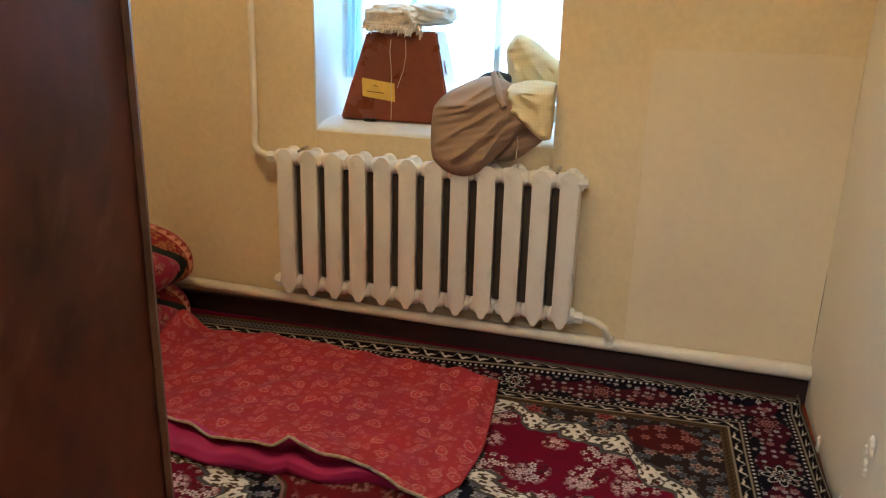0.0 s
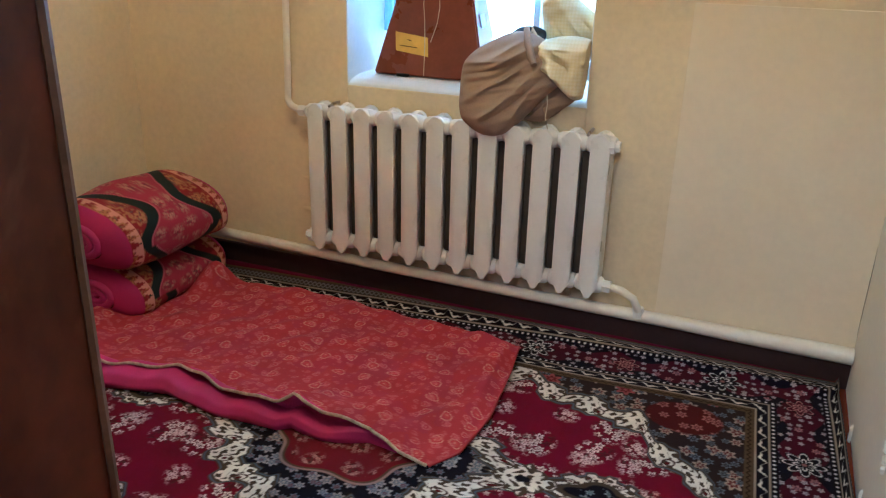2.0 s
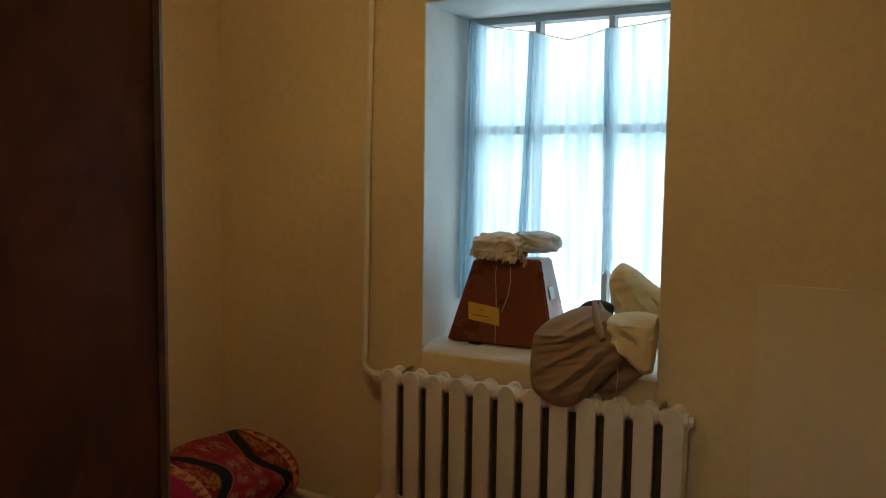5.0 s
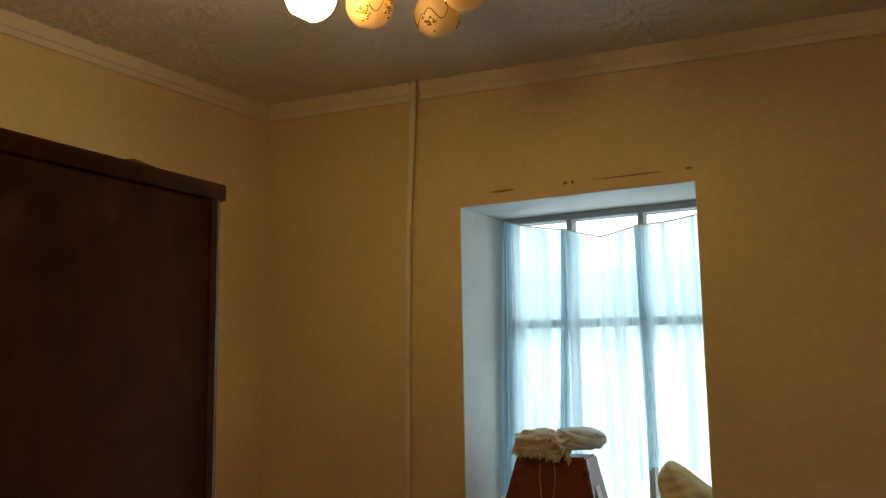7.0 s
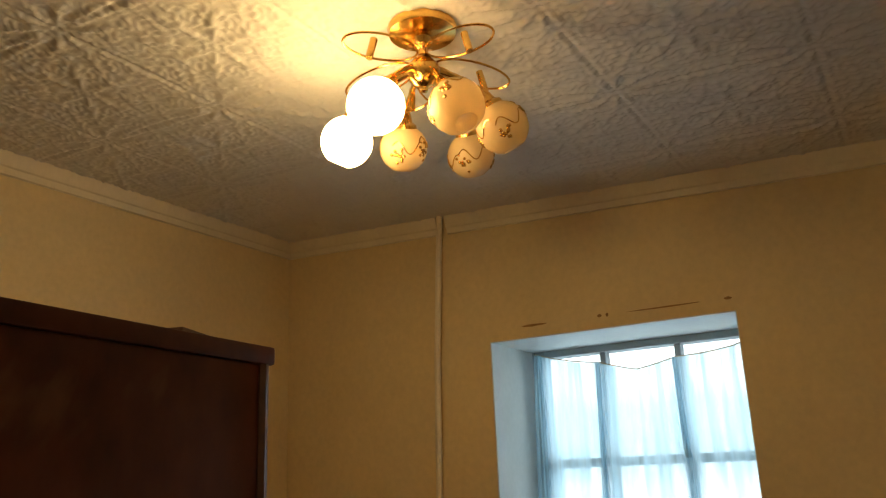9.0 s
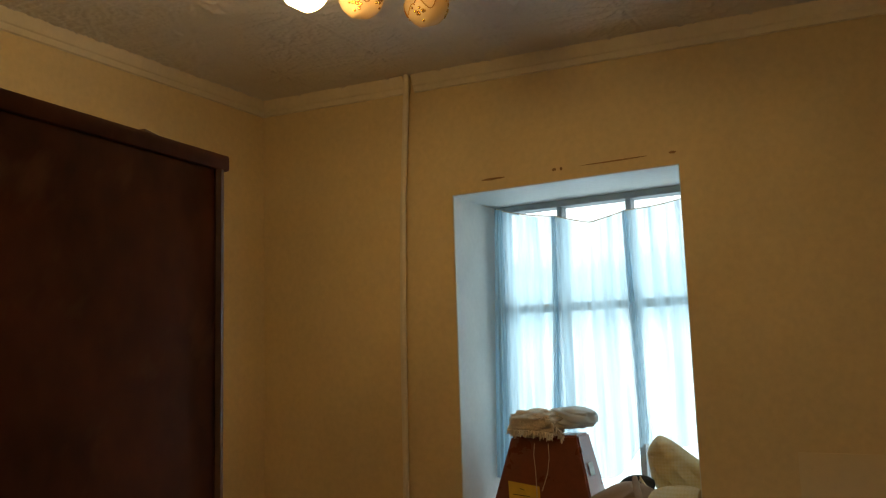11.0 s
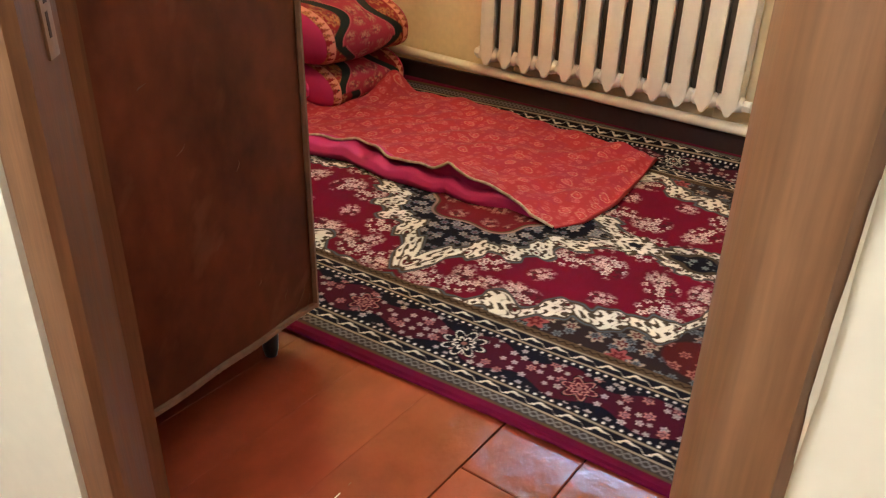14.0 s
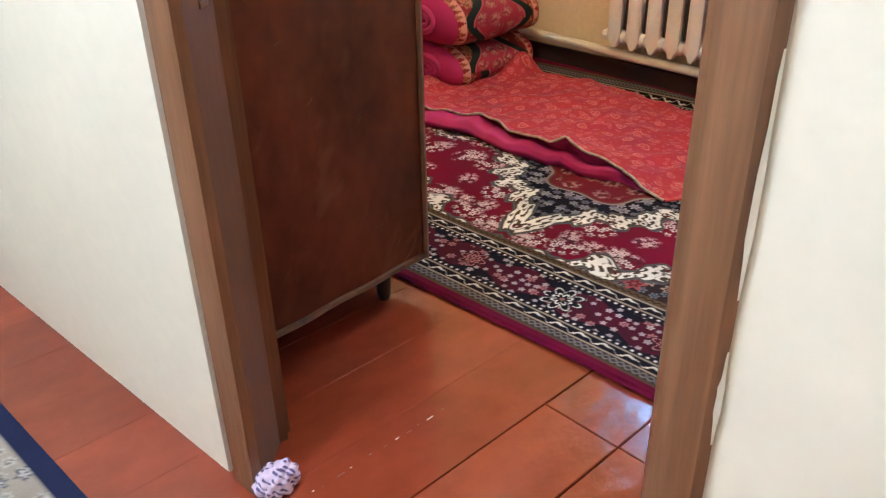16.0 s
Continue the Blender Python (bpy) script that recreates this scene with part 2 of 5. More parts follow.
def tube(points, radius, sides=10, closed=False):
    """A round bar along a line of points; radius is one number or one for each point."""
    pts = [Vector(p) for p in points]
    radii = radius if isinstance(radius, (list, tuple)) else [radius] * len(pts)
    verts, faces, up = [], [], None
    for i, p in enumerate(pts):
        a, b = (pts[i - 1], pts[(i + 1) % len(pts)]) if closed else (pts[max(i - 1, 0)], pts[min(i + 1, len(pts) - 1)])
        d = (b - a).normalized()
        if up is None:
            up = d.orthogonal().normalized()
        up = (up - d * up.dot(d)).normalized()
        side = d.cross(up)
        for k in range(sides):
            t = 2 * math.pi * k / sides
            verts.append(tuple(p + radii[i] * (math.cos(t) * up + math.sin(t) * side)))
    for i in range(len(pts) if closed else len(pts) - 1):
        j = (i + 1) % len(pts)
        for k in range(sides):
            l = (k + 1) % sides
            faces.append((i * sides + k, i * sides + l, j * sides + l, j * sides + k))
    if not closed:
        faces += [tuple(reversed(range(sides))), tuple(range((len(pts) - 1) * sides, len(pts) * sides))]
    return verts, faces


def lathe(profile, centre, sides=28):
    """A turned shape: profile of (radius, height) about the upright through centre."""
    cx, cy, cz = centre
    verts = [(cx + r * math.cos(2 * math.pi * k / sides), cy + r * math.sin(2 * math.pi * k / sides), cz + h) for r, h in profile for k in range(sides)]
    faces = []
    for i in range(len(profile) - 1):
        for k in range(sides):
            l = (k + 1) % sides
            faces.append((i * sides + k, i * sides + l, (i + 1) * sides + l, (i + 1) * sides + k))
    faces += [tuple(reversed(range(sides))), tuple(range((len(profile) - 1) * sides, len(profile) * sides))]
    return verts, faces


def sheet(x, y, z, wrap=False):
    """A net of quads over three arrays of one shape."""
    n, m = x.shape
    verts = np.stack([x, y, z], -1).reshape(-1, 3)
    i = np.arange(n * m).reshape(n, m)
    if wrap:
        i = np.concatenate([i, i[:, :1]], 1)
    faces = np.stack([i[:-1, :-1], i[1:, :-1], i[1:, 1:], i[:-1, 1:]], -1).reshape(-1, 4)
    return verts.tolist(), faces.tolist()


def mesh_of(name, piece, mat_, smooth=40, weave=None):
    me = bpy.data.meshes.new(name)
    me.from_pydata(piece[0], [], piece[1])
    if weave is not None:
        a = me.color_attributes.new("weave", "FLOAT_COLOR", "POINT")
        rgba = np.ones((len(piece[0]), 4), np.float32)
        rgba[:, :3] = np.reshape(weave, (-1, 3))
        a.data.foreach_set("color", rgba.ravel())
    me.materials.append(mat_)
    if smooth:
        me.polygons.foreach_set("use_smooth", [True] * len(me.polygons))
        me.set_sharp_from_angle(angle=radians(smooth))
    me.update()
    return me


def solo(name, piece, mat_, label, category, kind="", group="", smooth=40, weave=None):
    return tagged(new(name, mesh_of(name, piece, mat_, smooth, weave)), label, category, group, kind)


def base(name, place, label, category, kind="", group=""):
    ob = new(name)
    ob.location = place
    ob.empty_display_size = 0.05
    return tagged(ob, label, category, group, kind)


def part(name, piece, mat_, parent, label="", smooth=40, weave=None):
    ob = new(name, piece if isinstance(piece, bpy.types.Mesh) else mesh_of(name, piece, mat_, smooth, weave))
    ob.parent = parent
    if parent.parent is None:
        ob.matrix_parent_inverse = Matrix.Translation(-Vector(parent.location))
    return tagged(ob, label)


# ---- the room: walls, ceiling, floor ----
LEFT, RIGHT, FAR, TOP = -2.34, 0.685, 3.08, 2.98
WX0, WX1, WZ0, WZ1, GLASS = -1.27, -0.308, 0.885, 2.281, 3.50
SILL = 0.912


def ceiling_at(x):
    return 2.886 - 0.046 * (x - LEFT)


window_wall = join(box(LEFT - 0.3, WX0, FAR, 3.62, -0.1, TOP), box(WX1, RIGHT + 0.3, FAR, 3.62, -0.1, TOP),
                   box(WX0, WX1, FAR, 3.62, -0.1, WZ0 - 0.007, 0.006), box(WX0, WX1, FAR, 3.62, WZ1, TOP))
solo("wall_north", window_wall, WALL, "cream painted plaster wall with a deep window recess", "wall", "structure", smooth=0)
solo("wall_west", box(LEFT - 0.15, LEFT, 0.25, FAR, -0.1, TOP), WALL, "cream painted plaster wall in the far corner", "wall", "structure", smooth=0)
solo("wall_east", box(RIGHT, RIGHT + 0.15, 0.50, FAR, -0.1, TOP), WALL_RIGHT, "plaster wall with chipped paint, coloured paler for the window light", "wall", "structure", smooth=0)
door_wall = join(prism([(-0.378, 0.324), (-0.378, 0.468), (-2.9, 0.30), (-2.9, 0.130)], -0.1, TOP),
                 prism([(0.600, 0.350), (2.0, 0.418), (2.0, 0.60), (0.600, 0.495)], -0.1, TOP),
                 prism([(-0.375, 0.336), (0.600, 0.350), (0.600, 0.495), (-0.375, 0.468)], 2.36, TOP))
solo("wall_south", door_wall, HALL_WALL, "cream plaster wall with a doorway between hall and room", "wall", "structure", smooth=0)
hall = join(box(-2.9, 2.0, -1.45, -1.3, -0.1, TOP), box(-3.05, -2.9, -1.45, 0.3, -0.1, TOP), box(2.0, 2.15, -1.45, 0.6, -0.1, TOP))
solo("wall_hall", hall, HALL_WALL, "plain cream walls closing the hall", "wall", "structure", smooth=0)
solo("ceiling_hall", box(-3.05, 2.15, -1.45, 0.46, 2.75, 2.9), REVEAL, "plain white hall ceiling", "ceiling", "structure", smooth=0)

# window recess lining
reveal = join(box(WX0 - 0.004, WX0 + 0.004, FAR + 0.003, 3.6, WZ0, WZ1), box(WX1 - 0.004, WX1 + 0.004, FAR + 0.003, 3.6, WZ0, WZ1), box(WX0 + 0.004, WX1 - 0.004, FAR + 0.003, 3.6, WZ1 - 0.004, WZ1 + 0.004))
solo("window_reveal_trim", reveal, REVEAL, "white painted sides of the window recess", "trim", "structure", smooth=0)
sill_line = [(FAR + 0.004, WZ0 - 0.020), (3.60, WZ0 - 0.020), (3.60, SILL), (3.21, SILL), (3.16, SILL - 0.004), (3.12, SILL - 0.012), (3.094, WZ0 + 0.006), (3.086, WZ0 - 0.002), (FAR + 0.004, WZ0 - 0.008)]
k = len(sill_line)
sill = [(x, y, z) for x in (WX0 + 0.002, WX1 - 0.002) for y, z in sill_line], [tuple(reversed(range(k))), tuple(range(k, 2 * k))] + [(i, (i + 1) % k, k + (i + 1) % k, k + i) for i in range(k)]
solo("window_sill", sill, REVEAL, "white painted window sill with rounded edge", "sill", "structure")

# ceiling of embossed square tiles
TILE = 0.515
gx, gy = np.meshgrid(np.arange(LEFT - 0.02, RIGHT + 0.03, 0.0062), np.arange(0.42, FAR + 0.02, 0.0062), indexing="ij")
tu, tv = (gx + 0.14) / TILE, (gy - 2.0) / TILE
fu, fv = tu - np.round(tu), tv - np.round(tv)
au, av = np.abs(fu), np.abs(fv)
rad, ang = np.hypot(au, av), np.arctan2(av, au)
joint = np.minimum(0.5 - au, 0.5 - av)
leaf = np.clip(np.cos(8 * ang) * 0.5 + 0.5, 0, 1) ** 2 * np.exp(-((rad - 0.20) / 0.13) ** 2)
corner = np.hypot(0.5 - au, 0.5 - av)
cang = np.arctan2(0.5 - av, 0.5 - au)
fan = (np.cos(10 * cang) * 0.5 + 0.5) ** 2 * np.exp(-((corner - 0.16) / 0.11) ** 2)
scroll = np.sin(58 * au + 3.2 * np.sin(37 * av) + 2 * np.sin(9 * av)) * np.sin(58 * av + 3.2 * np.sin(37 * au) + 2 * np.sin(9 * au)) + 0.5 * np.sin(40 * rad + 5 * np.sin(7 * ang))
veins = np.sin(90 * corner + 8 * np.sin(11 * cang))
gz = ceiling_at(gx) - 0.006 * leaf * (1 + 0.5 * np.sin(60 * rad)) - 0.006 * fan * (1 + 0.4 * veins) - 0.0042 * np.clip(scroll * 1.5, 0, 1) + 0.004 * np.exp(-(joint / 0.008) ** 2) - 0.002 * np.exp(-((joint - 0.03) / 0.012) ** 2)
tiles = sheet(gx, gy, gz)
tiles = tiles[0], [tuple(reversed(f)) for f in tiles[1]]
solo("ceiling", join(tiles, box(LEFT - 0.2, RIGHT + 0.2, 0.42, FAR + 0.1, 2.93, 2.99)), CEILING, "off-white embossed foam tile ceiling", "ceiling", "structure", smooth=180)


def cornice_run(p, q, inward):
    """A foam cornice strip between two wall points, its flat face set off the wall."""
    (x0, y0), (x1, y1) = p, q
    ix, iy = inward
    prof = [(0.0, -0.075), (0.012, -0.072), (0.016, -0.05), (0.022, -0.045), (0.034, -0.012), (0.040, 0.0), (0.0, 0.0)]
    verts, n = [], len(prof)
    for x, y in ((x0, y0), (x1, y1)):
        for off, h in prof:
            verts.append((x + ix * off, y + iy * off, ceiling_at(x) + h - 0.003))
    faces = [(i, (i + 1) % n, n + (i + 1) % n, n + i) for i in range(n)] + [tuple(range(n)), tuple(reversed(range(n, 2 * n)))]
    return verts, faces


solo("cornice_trim", join(cornice_run((LEFT, FAR), (-1.486, FAR), (0, -1)), cornice_run((-1.442, FAR), (RIGHT, FAR), (0, -1)), cornice_run((LEFT, 0.42), (LEFT, FAR), (1, 0)), cornice_run((RIGHT, 0.55), (RIGHT, FAR), (-1, 0))),
     CORNICE, "cream foam cornice strip round the ceiling", "cornice", "structure", smooth=20)
solo("ground", box(-14, 14, 3.7, 30, -0.6, -0.5), SOIL, "bare yard earth outside the window", "ground", "structure", smooth=0)

solo("backdrop", ([(-5.5, 6.2, -0.5), (4.5, 6.2, -0.5), (4.5, 6.2, 5.5), (-5.5, 6.2, 5.5)], [(0, 1, 2, 3)]), DAY, "overexposed daylight over a hazy far yard", "backdrop", "structure", smooth=0)


# ---- window ----
def window():
    w = base("window_1", (-0.79, GLASS, SILL), "grey painted timber window with small panes", "window", "structure")
    x0, x1, z0, z1 = WX0 + 0.004, WX1 - 0.004, SILL, WZ1 - 0.004
    part("window_frame", join(box(x0, x0 + 0.055, 3.47, 3.55, z0, z1, 0.004), box(x1 - 0.055, x1, 3.47, 3.55, z0, z1, 0.004),
                              box(x0 + 0.055, x1 - 0.055, 3.47, 3.55, z0, z0 + 0.06, 0.004), box(x0 + 0.055, x1 - 0.055, 3.47, 3.55, z1 - 0.03, z1, 0.004)), FRAME, w)
    bars = (-0.944, -0.628)
    for x in bars:
        part("mullion", box(x - 0.013, x + 0.013, 3.475, 3.535, z0 + 0.06, z1 - 0.03, 0.004), FRAME, w)
    edges = [x0 + 0.055, *[b for x in bars for b in (x - 0.013, x + 0.013)], x1 - 0.055]
    for a, b in zip(edges[0::2], edges[1::2]):
        part("crossbar", box(a, b, 3.478, 3.532, 1.779, 1.816, 0.003), FRAME, w)
        for lo, hi in ((z0 + 0.06, 1.779), (1.816, z1 - 0.03)):
            p = part("pane", box(a, b, 3.502, 3.506, lo, hi), PANE, w, smooth=0)
            p.visible_shadow = False
    return w


window()


def curtain():
    """Sheer cloth gathered on a sagging cord, pinned at the mullions, its hem hitched up."""
    c = base("curtain", (-0.79, 3.43, SILL), "sheer white curtain sagging from a cord", "curtain")
    x0, x1 = WX0 + 0.035, WX1 - 0.012

    def cord_height(x):
        sag = np.interp(x, [-1.235, -1.13, -0.944, -0.79, -0.628, -0.40, -0.31], [2.262, 2.238, 2.196, 2.162, 2.186, 2.214, 2.236])
        return sag - 0.010 * np.abs(np.sin((x + 0.944) * math.pi / 0.316))

    s, h = np.meshgrid(np.linspace(0, 1, 330), np.linspace(0, 1, 100), indexing="ij")
    x = x0 + (x1 - x0) * s
    top = cord_height(x)
    bottom = np.interp(x, [-1.24, -1.15, -1.0, -0.92, -0.85, -0.72, -0.66, -0.60, -0.31], [1.05, 1.08, 1.10, 1.08, 1.06, 1.09, 1.16, 1.215, 1.225]) + 0.006 * np.sin(60 * x)
    # gathers run down from the pinned places and spread a little
    gather = sum(g * np.exp(-((x - q - lean * h) / (0.016 + 0.012 * h)) ** 2) for q, g, lean in ((-1.215, 1.3, -0.03), (-0.944, 1.2, -0.03), (-0.628, 1.1, 0.035)))
    fold = 0.45 * np.sin(34 * s + 1.2 * np.sin(7 * s) + 0.8 * h) + 0.25 * np.sin(83 * s + 2 - 1.1 * h) + 0.16 * np.sin(190 * s) * (1 - h) ** 3
    y = 3.43 + 0.018 * fold * (0.5 + 0.7 * h) + 0.016 * gather * np.sin(900 * (x - 0.02 * h)) + 0.010 * np.sin(4 * h + 6 * s)
    z = top + (bottom - top) * h
    x = x + 0.008 * np.sin(46 * s + 3 * np.sin(5 * s)) * h
    part("curtain_cloth", sheet(x, y, z), SHEER, c, smooth=180)

    def gathered(q, lean, wide, low, seed):
        """A bunch of folds hanging from one pin."""
        t, k = np.meshgrid(np.linspace(0, 2 * math.pi, 40, endpoint=False), np.linspace(0, 1, 44), indexing="ij")
        w = wide * (0.45 + 0.55 * k ** 0.7)
        high = float(cord_height(q))
        gx_ = q + lean * k + w * np.cos(t) * (1 + 0.12 * np.sin(5 * t + seed + 3 * k))
        gy_ = 3.405 + 0.016 * np.sin(t) * (1 + 0.3 * np.sin(7 * t + seed))
        return sheet(gx_.T, gy_.T, (high - (high - low) * k).T, wrap=True)

    for q, lean, wide, low, seed in ((-1.212, -0.025, 0.030, 1.06, 1), (-0.944, -0.028, 0.011, 1.30, 2), (-0.628, 0.012, 0.011, 1.80, 3)):
        part("gathered_fold", gathered(q, lean, wide, low, seed), SHEER, c, smooth=180)
    line = [(x0 + (x1 - x0) * t, 3.428, float(cord_height(x0 + (x1 - x0) * t)) + 0.003) for t in np.linspace(0, 1, 46)]
    part("cord", tube(line, 0.0025, 6), TWINE, c)
    for q in (x0, -0.944, -0.628, x1):
        part("nail", tube([(q, 3.425, float(cord_height(q)) + 0.003), (q, 3.476, float(cord_height(q)) + 0.003)], 0.003, 6), STEEL, c)


curtain()

# stains of bare timber above the recess
rng = np.random.default_rng(4)
for x, wdt, hgt, lab in ((-1.07, 0.11, 0.012, 0), (-0.80, 0.02, 0.014, 0), (-0.77, 0.012, 0.016, 0), (-0.55, 0.30, 0.007, 0), (-0.33, 0.03, 0.012, 0)):
    pts = [(x + wdt / 2 * math.cos(a) * (0.75 + 0.25 * rng.random()), FAR - 0.0025, WZ1 + 0.045 + hgt / 2 * math.sin(a) * (0.6 + 0.4 * rng.random())) for a in np.linspace(0, 2 * math.pi, 14, endpoint=False)]
    verts = pts + [(p[0], FAR + 0.001, p[2]) for p in pts]
    n = len(pts)
    solo("chipped_paint", (verts, [tuple(range(n))] + [(i, n + i, n + (i + 1) % n, (i + 1) % n) for i in range(n)]), STAIN, "brown chipped paint over the window recess", "paint chip", "structure", smooth=0)


# ---- radiator and heating pipes ----
def radiator():
    """Cast-iron sections, each with a flat spine, pointed foot and rounded hubs."""
    r = base("radiator", (-0.757, 3.0, 0.19), "white cast-iron sectional radiator under the window", "radiator")
    n, x0, pitch, front, back = 12, -1.360, 0.1030, 2.972, 3.066
    zt, zb, zh0, zh1 = 0.812, 0.202, 0.252, 0.773
    half = 0.0352
    outline = [(-half, zb + 0.045), (-0.010, zb + 0.004), (0.0, zb), (0.010, zb + 0.004), (half, zb + 0.045), (half, zt - 0.026), (0.024, zt - 0.010), (0.010, zt - 0.001), (-0.010, zt - 0.001), (-0.024, zt - 0.010), (-half, zt - 0.026)]
    k = len(outline)
    verts, faces = [], []
    rings = [(front, 0.80), (front + 0.003, 0.97), (front + 0.009, 1.0), (front + 0.022, 1.0), (front + 0.034, 0.5), (back - 0.034, 0.5), (back - 0.022, 1.0), (back, 0.97)]
    for y, w in rings:
        verts += [(x * w, y, z if w > 0.7 else 0.5 + (z - 0.5) * 0.985) for x, z in outline]
    for i in range(len(rings) - 1):
        faces += [(i * k + j, (i + 1) * k + j, (i + 1) * k + (j + 1) % k, i * k + (j + 1) % k) for j in range(k)]
    faces += [tuple(range(k)), tuple(reversed(range((len(rings) - 1) * k, len(rings) * k)))]
    body = mesh_of("section", (verts, faces), ENAMEL, 32)
    hub = [(-pitch / 2, 0.024), (-0.042, 0.031), (-0.018, 0.034), (0.018, 0.034), (0.042, 0.031), (pitch / 2, 0.024)]
    shape = mesh_of("hub", tube([(dx, 3.008, 0) for dx, _ in hub], [rr for _, rr in hub], 16), ENAMEL, 50)
    # thin dark strip per gap, standing in for the shade between sections
    shade_mesh = mesh_of("shade_strip", box(pitch / 2 - 0.016, pitch / 2 + 0.016, 3.006, 3.012, zh0 + 0.03, zh1 - 0.03), GAP_SHADE, 0)
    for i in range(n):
        for me, nm, z in ((body, "section", 0), (shape, "hub", zh0), (shape, "hub", zh1), (shade_mesh, "shade_strip", 0)):
            if nm != "shade_strip" or i < n - 1:
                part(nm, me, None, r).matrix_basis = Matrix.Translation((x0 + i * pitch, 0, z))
    for x, z, d in ((x0 - 0.036, zh0, -1), (x0 + (n - 1) * pitch + 0.030, zh1, 1)):
        part("plug", tube([(x, 3.0, z), (x + d * 0.018, 3.0, z), (x + d * 0.019, 3.0, z), (x + d * 0.034, 3.0, z)], [0.03, 0.03, 0.021, 0.019], 8), ENAMEL, r, smooth=30)
    for x in (x0 + 0.5 * pitch, x0 + 10.5 * pitch):
        part("bracket", tube([(x, 3.0, zh1 + 0.028), (x, 3.04, zh1 + 0.034), (x, FAR + 0.01, zh1 + 0.034)], 0.006, 8), STEEL, r)
    return x0, pitch, n, zh0, zh1


RX, RP, RN, RZ0, RZ1 = radiator()


def heating_pipe():
    p = base("heating_pipe", (-1.51, 3.045, 0.1), "cream painted heating riser and floor pipe", "pipe")
    bend = [(-1.462, 3.045, 2.86), (-1.480, 3.045, 2.55), (-1.498, 3.045, 2.25), (-1.514, 3.045, 1.67), (-1.517, 3.045, 1.17), (-1.522, 3.043, 0.86), (-1.522, 3.04, 0.825)]
    bend += [(-1.522 + 0.05 * (1 - math.cos(a)), 3.04 - 0.03 * math.sin(a / 2), 0.822 - 0.045 * math.sin(a)) for a in np.linspace(0.3, 1.57, 6)]
    bend += [(-1.445, 3.0, 0.773), (RX - RP / 2, 3.005, 0.772)]
    part("riser", tube(bend, 0.0135, 12), PIPE, p)
    part("nut", tube([(RX - RP / 2 - 0.03, 3.0, RZ1), (RX - RP / 2, 3.0, RZ1)], 0.024, 6), ENAMEL, p, smooth=20)
    floor = [(LEFT + 0.01, 3.035, 0.185), (-1.8, 3.03, 0.172), (-1.2, 3.025, 0.158), (-0.4, 3.025, 0.150), (0.1, 3.03, 0.146), (0.4, 3.035, 0.141), (RIGHT - 0.004, 3.045, 0.136)]
    part("floor_pipe", tube(floor, [0.022, 0.022, 0.022, 0.022, 0.024, 0.028, 0.030], 14), PIPE, p)
    x = RX + (RN - 0.5) * RP
    loop = [(x, 3.0, RZ0), (x + 0.03, 3.0, RZ0), (x + 0.07, 2.995, RZ0 - 0.004), (x + 0.115, 3.0, RZ0 - 0.03), (x + 0.135, 3.01, RZ0 - 0.075), (x + 0.135, 3.028, 0.15)]
    part("return_bend", tube(loop, 0.0145, 12), PIPE, p)
    part("nut", tube([(x, 3.0, RZ0), (x + 0.03, 3.0, RZ0)], 0.024, 6), ENAMEL, p, smooth=20)
    part("nut", tube([(x + 0.135, 3.018, 0.145), (x + 0.135, 3.018, 0.185)], 0.02, 8), ENAMEL, p, smooth=20)


heating_pipe()
# board coloured nearly black to give the dark gap beneath the pipe
solo("baseboard", box(LEFT, RIGHT, FAR - 0.022, FAR - 0.001, 0.0, 0.118, 0.004), material("dark_gap_skirting", (0.035, 0.013, 0.009, 1), 0.6, vary=0.3, scale=8), "dark red skirting board behind the pipe, darkened to give the black gap", "baseboard", "structure")


